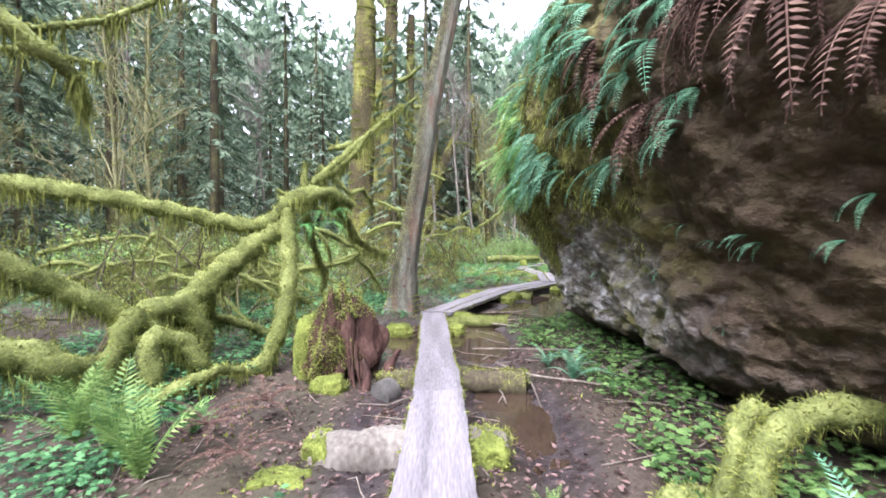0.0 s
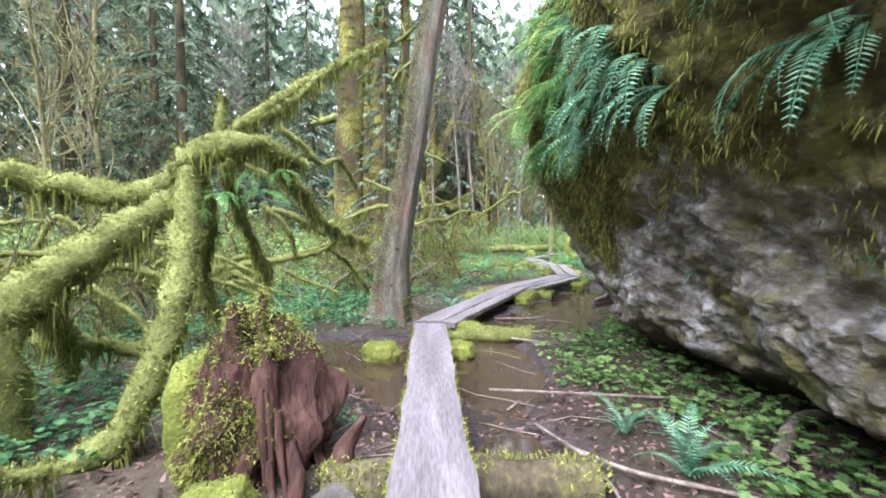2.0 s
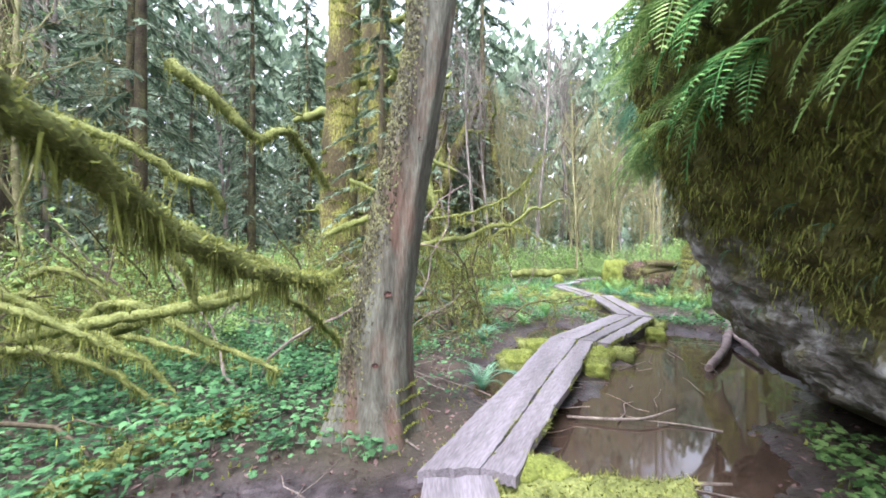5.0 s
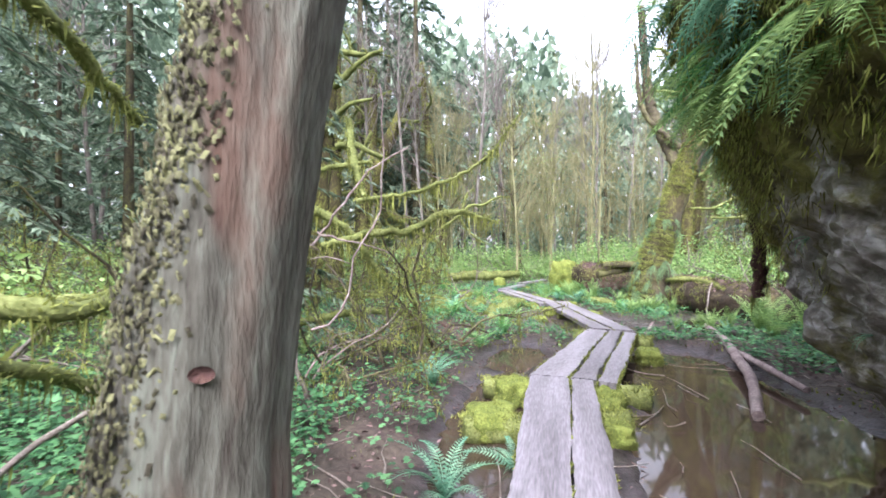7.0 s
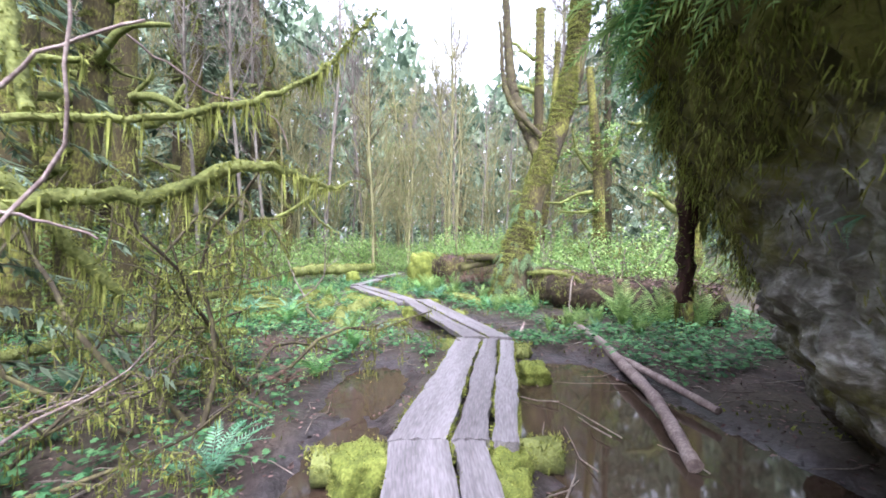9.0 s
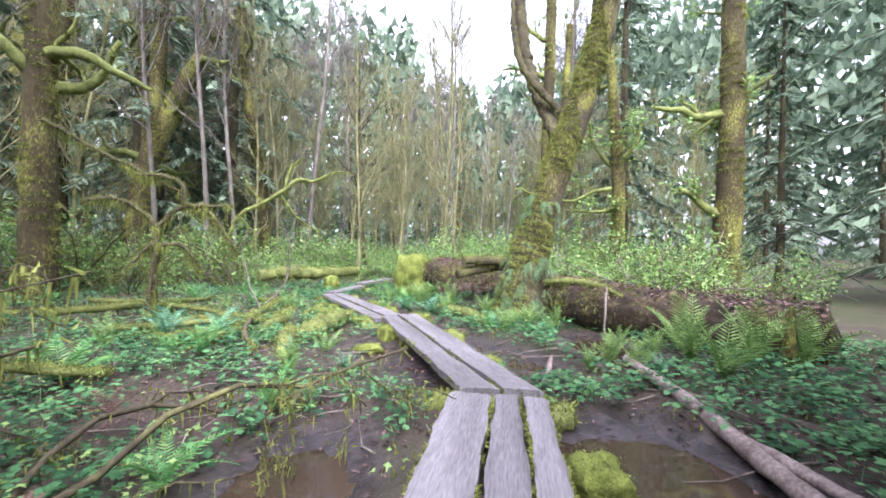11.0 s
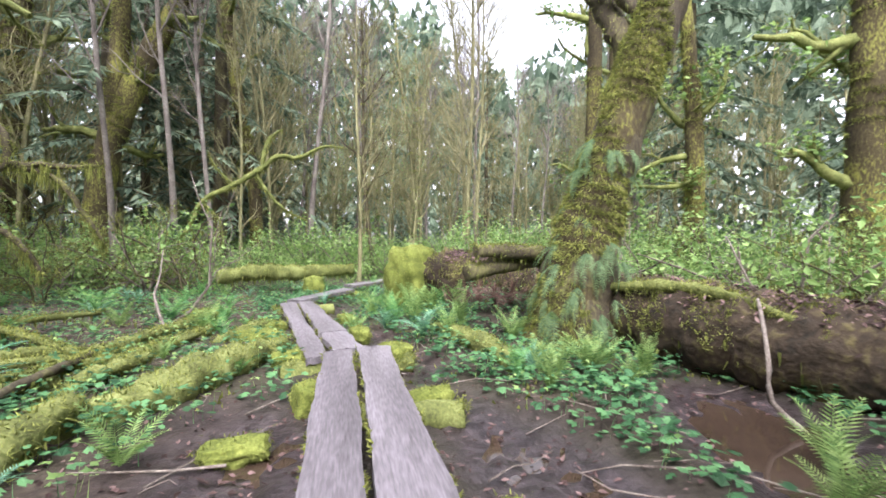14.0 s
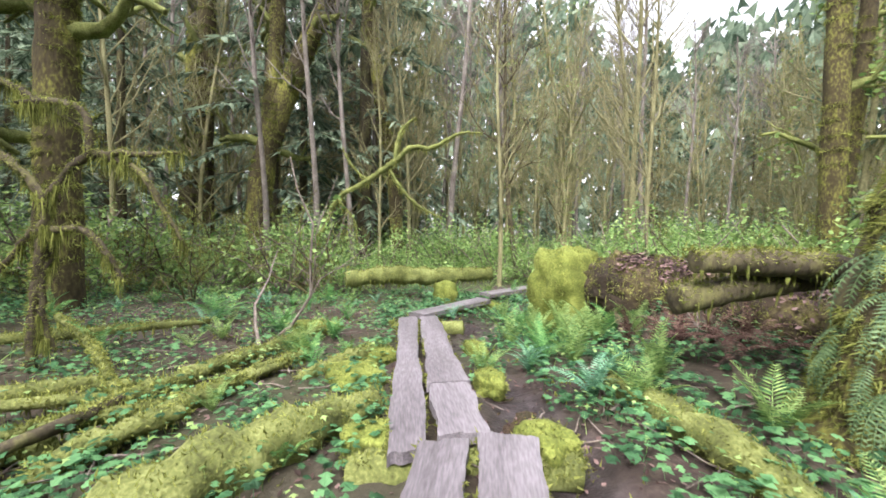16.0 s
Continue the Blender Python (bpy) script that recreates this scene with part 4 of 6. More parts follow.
log("fallen_log", "dark log with bright moss leaning on the great log", [(7.7, 19.9, 1.2), (6.9, 19.65, 1.13), (6.06, 19.58, 0.99)], [0.13, 0.11, 0.10], bark_dark, 0.8, hang=0.2)
log("fallen_log", "far mossy log lying level beyond the boardwalk", [(2.7, 26.1, 0.56), (3.6, 26.3, 0.66), (4.5, 26.6, 0.62), (6.1, 26.9, 0.68)], [0.17, 0.20, 0.18, 0.13], moss, 0.9, hang=0.9, lump=0.25)
log("fallen_branch", "bare pinkish debarked branch lying across the pool's edge", [(3.3, 11.5, 0.05), (4.1, 12.4, 0.12), (4.7, 13.25, 0.15), (5.25, 14.0, 0.15), (5.97, 15.28, 0.20)], [0.055, 0.06, 0.065, 0.065, 0.05], dead_wood, 0, category="branch", hang=0)
log("fallen_branch", "bare grey forked branch beside the pool", [(4.95, 13.55, 0.15), (4.62, 12.75, 0.15), (4.3, 11.9, 0.12)], [0.045, 0.045, 0.035], dead_wood, 0, category="branch", hang=0)
log("driftwood", "short pale stick standing out of the mud by the planks", [(4.42, 15.12, -0.05), (4.80, 15.38, 0.10), (5.02, 15.55, 0.26)], [0.04, 0.045, 0.02], dead_wood, 0, category="branch", hang=0)
log("fallen_stick", "thin bent dead stick arching from the great log to the mud", [(7.5, 16.9, 0.90), (7.3, 16.75, 0.75), (7.12, 16.6, 0.42), (7.05, 16.55, 0.22), (7.15, 16.4, 0.04)], [0.014, 0.018, 0.02], twig_grey, 0, category="stick", hang=0, sides=8)
for p_, r in (([(0.42, 6.2, 0.1), (1.2, 5.95, 0.16), (1.76, 5.85, 0.17), (2.6, 5.8, 0.15)], 0.013), ([(0.85, 5.2, 0.08), (1.1, 4.8, 0.14), (1.69, 4.47, 0.16), (2.1, 4.3, 0.12)], 0.014), ([(0.7, 5.5, 0.1), (0.95, 4.9, 0.1), (0.95, 4.1, 0.06)], 0.010),
              ([(0.5, 8.9, 0.04), (0.95, 8.2, 0.08), (1.35, 7.9, 0.1)], 0.02), ([(0.55, 8.6, 0.05), (1.2, 8.5, 0.1), (1.6, 8.45, 0.12)], 0.018), ([(0.9, 9.8, 0.03), (1.6, 9.7, 0.06), (2, 9.9, 0.08)], 0.015), ([(2.1, 4.9, 0.18), (2.7, 5.4, 0.2), (3.3, 5.4, 0.22)], 0.05)):
    log("fallen_stick", "thin dead stick lying on wet mud", p_, [r, r, r * 0.5], twig_grey, 0, category="stick", hang=0, group="sticks on the mud", sides=7)
limbs("mossy_limb", "low mossy log crumbling at the foot of the boulder", [
    ([(1.5, 2.1, 0.35), (1.9, 2.5, 0.5), (2.35, 2.65, 0.62), (2.9, 2.6, 0.62), (3.3, 2.2, 0.6)], [0.06, 0.08, 0.09, 0.10, 0.1]),
    ([(1.35, 2.15, 0.1), (1.6, 2.35, 0.28), (1.75, 2.55, 0.55), (1.95, 2.7, 0.62), (2.05, 2.6, 0.45)], [0.09, 0.09, 0.06, 0.06, 0.05]),
    ([(1, 2.1, 0.08), (1.3, 2.4, 0.16), (1.7, 2.5, 0.12)], [0.1, 0.12, 0.1]),
], "fallen branch", dense=1.3)
limbs("fallen_log", "low ridge of bright moss over a buried log by the boardwalk", [
    ([(2.35, 18.1, 0.05), (2.9, 18.65, 0.14), (3.4, 19.25, 0.20), (3.85, 19.8, 0.18)], [0.14, 0.18, 0.17, 0.10]),
    ([(1.55, 19.3, 0.10), (2.0, 20.0, 0.18), (2.3, 20.8, 0.20), (2.6, 21.6, 0.2), (2.9, 22.6, 0.18)], [0.05, 0.07, 0.07, 0.06, 0.05]),
    ([(2.15, 18.9, 0.10), (2.42, 19.6, 0.18), (2.7, 20.5, 0.2), (3.0, 21.3, 0.18)], [0.06, 0.075, 0.06, 0.05]),
    ([(2.05, 18.8, 0.06), (2.3, 19.15, 0.2), (2.62, 19.55, 0.24)], [0.05, 0.065, 0.05]),
    ([(0.3, 19.6, 0.10), (1.07, 19.95, 0.2), (1.5, 20.15, 0.24), (1.9, 20.2, 0.2)], [0.05, 0.06, 0.06, 0.04]),
    ([(1.1, 18.0, 0.1), (1.6, 18.6, 0.2), (2.0, 19.3, 0.16)], [0.05, 0.07, 0.05]),
    ([(3.1, 20.6, 0.10), (3.4, 20.9, 0.18), (3.75, 21.5, 0.18)], [0.06, 0.08, 0.06]),
    ([(5.95, 18.2, 0.12), (5.98, 18.7, 0.20), (5.92, 19.4, 0.22), (5.85, 20.1, 0.2)], [0.09, 0.12, 0.12, 0.08]),
    ([(2.30, 17.35, 0.06), (2.36, 17.65, 0.24), (2.48, 18.1, 0.30)], [0.08, 0.11, 0.08]),
    ([(7.45, 18.6, 0.86), (7.65, 17.9, 0.93), (7.75, 17.2, 0.86), (7.7, 16.7, 0.72)], [0.04, 0.06, 0.06, 0.03]),
], "log", dense=1.5, hang=0.2)


for p_, r, m_, f_, lb in (([(-0.74, 22.84, 0.3), (0.65, 21.4, 0.34), (1.43, 20.52, 0.3), (2.11, 19.72, 0.24)], 0.045, moss, 0.5, "thin mossy branch lying over leafy plants"), ([(2.11, 19.72, 0.26), (1.92, 18.52, 0.25), (1.99, 17.32, 0.14)], 0.04, bark_dark, 0.3, "bare and mossy bent branch on the mud"),
                      ([(0.22, 19.32, 0.25), (1.26, 19.72, 0.22), (2.22, 20.12, 0.2)], 0.05, moss, 0.9, "mossy branch half buried in litter"), ([(0.9, 18.6, 0.2), (1.87, 19.32, 0.22), (2.48, 19.96, 0.2), (2.91, 20.84, 0.2)], 0.05, moss, 0.9, "mossy branch half buried in litter"),
                      ([(-1.09, 21, 0.3), (0.22, 21.72, 0.3), (1.43, 22.52, 0.3)], 0.06, moss, 0.9, "mossy branch half buried in litter"),
                      ([(-1.88, 16.2, 0.3), (-0.4, 16.68, 0.45), (0.65, 16.76, 0.25)], 0.07, moss, 0.9, "mossy branch half buried in litter")):
    log("fallen_branch", lb, p_, [r, r, r * 0.6], m_, f_, category="branch", hang=0.2, sides=9, lump=0.2)


for lp, r_log in (([(7.95, 19.2, 0.52), (7.95, 18.1, 0.50), (8.0, 17.0, 0.44), (8.3, 15.8, 0.40), (8.9, 14.4, 0.38)], 0.47), ([(6.8, 22.4, 0.79), (7.05, 22.2, 0.78), (7.9, 21.4, 0.66), (8.5, 20.6, 0.5)], 0.47)):
    g = Geo()
    cp = smooth_path(lp, 200)
    k = rng.integers(20, 200, 3200)
    sd = unit(np.cross(np.gradient(cp, axis=0), UP))[k]
    th = rng.normal(0, 0.42, 3200)
    p = cp[k] + (sd * np.sin(th)[:, None] + UP * np.cos(th)[:, None]) * r_log + rng.normal(0, 0.03, (3200, 3))
    strew(g, np.array(((0, 0, 0), (0.35, -0.26, 0.04), (1, 0, -0.05), (0.35, 0.26, 0.04))), np.array(((0, 1, 2, 3),)), p, rotations(sd * np.sin(th)[:, None] + UP + rng.normal(0, 0.3, (3200, 3)), rng.uniform(0, 6, 3200)), rng.uniform(0.03, 0.085, 3200))
    part("leaf_litter", g, litter, label="brown fallen leaves on top of the great log", kind="stuff", smooth=False)
# a tangle of bare and mossy boughs leaning over the undergrowth
bare_boughs = (([(-0.95, 12.42, 1.68), (-0.65, 12.3, 2.12), (-0.33, 12.28, 2.5), (0.02, 12.26, 2.7)], 0.024), ([(-0.92, 12.2, 0.88), (-0.67, 12.11, 1), (-0.55, 12.17, 1.29), (-0.54, 12.16, 1.52), (-0.31, 12.18, 1.96), (-0.24, 12.14, 2.49), (-0.26, 12.14, 3.29)], 0.020),
               ([(-2.4, 11.8, 1.3), (-1.65, 12.04, 1.42), (-1.21, 12.09, 1.59), (-0.92, 12.3, 1.73)], 0.014), ([(-2.4, 11.9, 0.8), (-1.65, 12.04, 1.13), (-1.21, 12.09, 1.45), (-0.81, 12.26, 1.58), (-0.55, 12.17, 1.52)], 0.014),
               ([(-0.88, 12.28, 1.81), (-0.54, 12.26, 1.74), (-0.18, 12.35, 1.63)], 0.02), ([(-0.06, 12.29, 2.62), (0.28, 12.38, 2.44), (0.65, 12.46, 2.35), (0.72, 12.44, 2.16)], 0.010), ([(-1.7, 12, 1.1), (-1.38, 12.05, 0.91), (-1.17, 12.08, 0.72), (-0.9, 12.11, 0.1)], 0.06))
dead = thing("dead_tree_top", "bare pale dead branches leaning over leafy plants", "dead tree")
for path_, rr_ in bare_boughs:
    g = Geo()
    tube(g, smooth_path(path_, 16) + rng.normal(0, 0.008, (16, 3)), [rr_ * 0.6, rr_ * 0.3], 7, 0.12)
    part("limb", g, dead_wood if rr_ < 0.05 else twig_grey, dead)
limbs("mossy_bough", "dead branch with tufts of pale moss", [
    ([(-0.5, 12.3, 2.15), (0.06, 12.36, 2.25), (0.5, 12.41, 2.42), (0.9, 12.47, 2.69), (1.28, 12.54, 3.2)], [0.022, 0.022, 0.02, 0.015, 0.008]),
    ([(-0.9, 12.7, 1.7), (-0.32, 12.61, 1.85), (0.06, 12.57, 1.88), (0.47, 12.53, 2.06), (1.05, 12.62, 1.98)], [0.04, 0.045, 0.04, 0.035, 0.012]),
    ([(-0.6, 12.59, 3.07), (-0.54, 12.47, 2.64), (-0.42, 12.32, 2.2)], [0.03, 0.04, 0.03]),
    ([(-2.3, 12.6, 1.9), (-1.5, 12.7, 2.2), (-0.8, 12.8, 2), (-0.2, 12.9, 1.3)], [0.05, 0.055, 0.05, 0.03]),
    ([(-2, 13.1, 2.9), (-1.2, 13, 2.6), (-0.4, 13, 2.7)], [0.04, 0.045, 0.02])], dense=0.9, hang=1.1, category="branch", sides=8)
r_ = random.Random(12)
wild = []
for q in range(20):
    x, y, z = r_.uniform(-7.5, -3.0), r_.uniform(6.3, 11.5), r_.uniform(0.3, 1.6)
    a, L = r_.uniform(-0.7, 0.7), r_.uniform(1.2, 3.2)
    wild.append(([(x - L / 2, y - a, z - 0.2), (x - L * 0.15, y, z + r_.uniform(0.1, 0.5)), (x + L * 0.2, y + a * 0.5, z + r_.uniform(0, 0.4)), (x + L / 2, y + a, max(0.1, z - r_.uniform(0.1, 0.7)))], [0.045, 0.05, 0.035, 0.02]))
limbs("fallen_branch", "many mossy fallen boughs criss-crossing above the undergrowth", wild, hang=0.9, dense=0.8, sides=7)


def maple():
    ob = thing("mossy_maple", "big leaning maple trunk covered in moss and small ferns", "tree")
    g, fz = Geo(), Geo()
    path = smooth_path([(7.25, 19.0, -0.2), (7.3, 19.0, 0.4), (7.45, 18.96, 1.3), (7.95, 18.88, 2.9), (8.65, 18.8, 4.7), (9.15, 18.6, 6.6), (9.4, 18.5, 9.0), (10.1, 18.4, 13.0)], 90)
    rad = [0.74, 0.55, 0.44, 0.39, 0.37, 0.34, 0.30, 0.2]
    v, nor = tube(g, path, [0.66, 0.48, 0.38, 0.33, 0.32, 0.31, 0.30, 0.29, 0.28, 0.27, 0.26, 0.23, 0.2, 0.14], 48, 0.10, 0, 2.0)
    ring = nor.reshape(90, 48, 3)[:-1]
    spot = v.reshape(90, 48, 3)[:-1]
    mossy_side = -ring[..., 0] * 0.85 - ring[..., 1] * 0.25 + 0.35 * np.sin(spot[..., 2] * 2.2 + spot[..., 0] * 4) + 0.25 * np.sin(spot[..., 2] * 6.1 + spot[..., 1] * 9) > 0.42
    g.m[0] = mossy_side.reshape(-1).astype(int)
    part("trunk", g, [bark_dark, mossy_trunk], ob)
    side = (-nor[:, 0] * 0.8 - nor[:, 1] * 0.2 + 0.5 * np.sin(v[:, 2] * 2.2 + v[:, 0] * 3)) > 0.25
    k = np.where(side)[0]
    fuzz(fz, v[k], nor[k], 80000, 0.055, 0.011, droop=0.9)
    for path_, r in (([(9.15, 18.6, 6.4), (10.0, 19.3, 8.2), (10.4, 19.7, 11)], [0.22, 0.16, 0.1]), ([(8.35, 19.0, 3.9), (8.1, 19.9, 6.0), (8.0, 20.3, 9.5)], [0.18, 0.15, 0.1]), ([(8.4, 19.0, 4.6), (7.6, 19.4, 5.6), (7.4, 19.7, 8.0)], [0.09, 0.07, 0.04])):
        g2 = Geo()
        mossy_limb(g2, fz, path_, r, hang=0.3, dense=0.5)
        part("limb", g2, bark_dark, ob)
    part("moss_coat", fz, moss_fuzz, ob, "bright yellow-green moss", kind="stuff")
    return ob


maple()

# ---- ferns ----
def blocked(x, y):
    """Where planks, rock and open water keep the ground bare."""
    bad = hollow(x, y) > 0.035
    for (x0, y0), (x1, y1), w in (((-0.05, -2), (-0.05, 3.8), 0.36), ((-0.05, 3.8), (-0.18, 8.2), 0.36), ((-0.2, 8.2), (1.7, 12.2), 0.42), ((1.7, 12.2), (3.6, 14.7), 0.55), ((3.7, 14.8), (4.5, 19), 0.5), ((4.35, 19), (4.3, 23), 0.42), ((4.2, 23.2), (5.6, 24.9), 0.25)):
        dx, dy = x1 - x0, y1 - y0
        t = np.clip(((x - x0) * dx + (y - y0) * dy) / (dx * dx + dy * dy), 0, 1)
        bad |= np.hypot(x - x0 - t * dx, y - y0 - t * dy) < w
    bad |= ((np.abs(x - ROCK_C[0]) / 2.75) ** 2.8 + (np.abs(y - ROCK_C[1]) / 5.3) ** 2.8) < 1
    bad |= ((x + 1.3) / 0.95) ** 2 + ((y - 3.9) / 1.7) ** 2 < 1
    bad |= ((x - 1.05) / 0.5) ** 2 + ((y - 4.2) / 2.1) ** 2 < 1
    bad |= np.hypot(x + 0.86, y - 9.36) < 0.4
    return bad



def frond_mesh(name, mat_, pairs=17, width=0.16, arch=0.5, leaf=0.036):
    """One frond of unit length along +x, arching down, with a pair of leaflets at every step of its rib."""
    g = Geo()
    t = np.linspace(0, 1, pairs + 2)
    rib = np.stack((t * (1 - 0.15 * arch), 0 * t, 0.38 * arch * np.sin(t * 2.3) - 0.42 * arch * t**2), -1)
    tube(g, rib, [0.008, 0.003], 4, caps=False)
    tv = np.array(((0, 0, 0), (0.30, -0.5, 0.03), (1.0, 0.12, -0.10), (0.35, 0.5, 0.03)))
    tf = np.array(((0, 1, 2, 3),))
    for q in range(1, pairs + 1):
        u = t[q]
        L = width * (math.sin(min(1, (u + 0.06) * 1.5) * 1.57) ** 0.8) * (1 - u) ** 0.55 * 1.35 + 0.012
        for s in (-1, 1):
            a = s * radians(72 - 22 * u)
            c, sn = math.cos(a), math.sin(a)
            v = tv * (L, leaf * (1 - 0.5 * u), L)
            g.add(np.stack((v[:, 0] * c - v[:, 1] * sn + rib[q, 0], v[:, 0] * sn + v[:, 1] * c, v[:, 2] + rib[q, 2]), -1), tf)
    return g.mesh(name, mat_)


fern_dim = mat("fern_dim", (0.04, 0.08, 0.035), (0.095, 0.16, 0.07), (0.18, 0.27, 0.12), 3, 15, 0.6, 0, island=0.3, leaf=0.3)
FRONDS = {"dim": frond_mesh("frond_dim", fern_dim, 16, 0.12, 0.5), "green": frond_mesh("frond_green", fern_green), "light": frond_mesh("frond_light", leaf_light, 18, 0.20, 0.3), "blue": frond_mesh("frond_blue", fern_blue, 19, 0.13, 0.6), "dead": frond_mesh("frond_dead", fern_dead, 16, 0.11, 0.45)}


def fern(x, y, z, size, kind="green", n=12, lift=45, face=None, spread=360, label="", seed=0, parent=None, group="ferns on the forest floor"):
    """A crown of fronds; face and spread turn it to one side, as on a wall."""
    r = random.Random(int(x * 91 + y * 37 + z * 11) + seed)
    ob = thing("fern", label or {"green": "green sword fern growing from the forest floor", "light": "fresh light green lady fern with upright fronds", "blue": "bluish green sword fern with drooping fronds", "dead": "tuft of dead brown fern fronds"}[kind], "fern", group, (x, y, z))
    for q in range(n):
        a = (face if face is not None else 0) + (q / n - 0.5) * spread + r.uniform(-14, 14)
        e = lift + r.uniform(-22, 18)
        s = size * r.uniform(0.65, 1.15)
        part("frond", FRONDS[kind], None, ob, m=pose(0, 0, 0, 0, 0, a) @ pose(0, 0, 0, 0, -e, 0) @ pose(0, 0, 0, r.uniform(-20, 20)) @ Matrix.Scale(s, 4))
    return ob


for x, y, s, k in ((5.75, 22.0, 0.55, "light"), (6.05, 21.75, 0.6, "light"), (6.4, 21.6, 0.6, "light"), (6.75, 21.3, 0.5, "light"), (5.3, 20.7, 0.5, "blue"), (5.6, 19.9, 0.55, "blue"), (6.6, 17.9, 0.5, "light"), (7.0, 17.6, 0.5, "light"), (6.3, 18.0, 0.4, "light"), (-2.3, 3, 0.75, "light"), (-2.75, 3.2, 0.7, "light"), (-1.95, 2.75, 0.6, "light"), (-2, 3.4, 0.4, "green"), (1.45, 4.75, 0.5, "blue"), (1.3, 5.3, 0.4, "blue"), (1.9, 1.9, 0.55, "blue"), (2.3, 1.7, 0.5, "green"), (0.6, 2.4, 0.22, "light"),
                   (0.75, 11, 0.45, "blue"), (0.15, 10.7, 0.55, "blue"), (0.3, 12.6, 0.5, "blue"), (1.3, 14.6, 0.5, "green"), (1.99, 15.48, 0.5, "green"), (6.74, 16.04, 0.5, "light"), (5.38, 15.32, 0.35, "light"), (5.9, 15.1, 0.4, "light"), (6.95, 15.1, 0.9, "light"), (7.4, 14.6, 1.0, "light"),
                   (7.4, 15.5, 0.8, "light"), (6.6, 14.5, 0.8, "light"), (8.0, 14.3, 0.9, "light"), (6.5, 15.35, 0.55, "light"), (6.2, 15.75, 0.5, "light"), (6.95, 18.84, 0.55, "light"), (7.35, 18.6, 0.6, "light"), (6.48, 19.16, 0.5, "light"), (6.22, 20.04, 0.6, "light"), (5.78, 20.76, 0.6, "light"), (5.52, 21, 0.55, "green"), (5.35, 21.72, 0.5, "light"), (5.87, 19.64, 0.5, "light"), (8.09, 18.44, 0.6, "light"),
                   (5.9, 17.64, 0.4, "light"), (6.59, 17.88, 0.5, "light"), (2.91, 21.32, 0.5, "light"), (3.09, 22.36, 0.5, "green"), (2.3, 22.68, 0.6, "green"), (1.6, 18.68, 0.7, "blue"), (0.91, 19.16, 0.7, "blue"), (1.41, 17.72, 0.6, "green"), (2.26, 16.52, 0.4, "light"), (0.28, 17, 0.7, "green"), (5.18, 26.4, 0.5, "green"), (2.4, 25.83, 0.6, "green"), (1.08, 23.57, 0.7, "green"), (5.7, 22.68, 0.5, "green"), (6.74, 21.88, 0.6, "green")):
    fern(x, y, float(land(x, y)) + 0.02, s, k, 9 if k == "light" else 12, 62 if k == "light" else 42)
for x, y, s in ((-1.7, 3.1, 0.45), (-1.3, 2.7, 0.4), (-1.5, 3.6, 0.4), (0.9, 15.48, 0.4), (6.65, 20.44, 0.5), (6.91, 20.12, 0.55), (7.13, 19.88, 0.5), (7.35, 20.28, 0.4), (0.9, 13.9, 0.4), (-1.6, 11.8, 0.5)):
    fern(x, y, float(land(x, y)) + 0.2, s, "dead", 14, 5)
r_ = random.Random(5)
n_ = 0
while n_ < 64:
    x, y = r_.uniform(-3, 9.5), r_.uniform(14.5, 27)
    if blocked(np.array(x), np.array(y)) or math.hypot(x - 7.3, y - 19.0) < 1 or x > 7.2:
        continue
    fern(x, y, float(land(x, y)) + 0.02, r_.uniform(0.28, 0.55), r_.choice(("light", "light", "green", "blue")), 8, 50)
    n_ += 1
# upright brown fern stalks beside the great log
for q in range(5):
    fern(6.55 + 0.16 * q, 21.15 - 0.22 * q, float(land(6.55 + 0.16 * q, 21.15 - 0.22 * q)), 0.55, "dead", 9, 72, label="upright dead brown fern stalks beside the mossy log", seed=q)
# sword ferns that hang from the maple
r_m = random.Random(8)
for q in range(30):
    z_, a = 0.45 + 2.3 * r_m.random() ** 1.3, r_m.uniform(165, 300)
    r_ = 0.60 - 0.10 * z_
    fern(7.25 + 0.22 * z_ + r_ * math.cos(radians(a)), 18.98 + r_ * math.sin(radians(a)), z_, r_m.uniform(0.38, 0.62), "dim", 5, -58, a, 70, "small grey-green fern drooping from the mossy maple trunk", q, group="ferns on the maple")
# ferns that hang from the rock
for q in range(210):
    yy = random.uniform(1.8, 12.3)
    zz0 = random.choice((random.uniform(2.7, 4.4), random.uniform(2.3, 4.2), random.uniform(0.9, 2.4)))
    if zz0 < 2.4 and random.random() < 0.6:
        continue
    aa_ = min(np.linspace(radians(100), radians(255), 200), key=lambda w: abs(rock_point(w, zz0)[1] - yy))
    x_, y_, z_ = (float(w) for w in rock_point(aa_, zz0))
    face = 180 if yy < 9.5 else 180 - (yy - 9.5) * 22
    small = zz0 < 2.4
    kind = "blue" if (yy < 6.5 or small) else random.choice(("light", "light", "green"))
    if zz0 > 2.3 and yy < 4.4 and (yy < 2.7 or random.random() < 0.22):
        kind = "dead"
    if yy > 9.8 and random.random() < 0.4:
        kind = "blue"
    fern(x_ + 0.05, y_, z_, (0.22 if small else random.uniform(0.42, 0.75)), kind, 3 if small else 7, -38 if kind != "dead" else -60, face, 130, {"blue": "bluish fern hanging from the mossy boulder", "light": "bright lime green fern drooping over the boulder's edge", "green": "green fern hanging from the boulder's edge", "dead": "bunch of dead reddish-brown fern fronds hanging from the boulder"}[kind], q, group="ferns on the boulder")

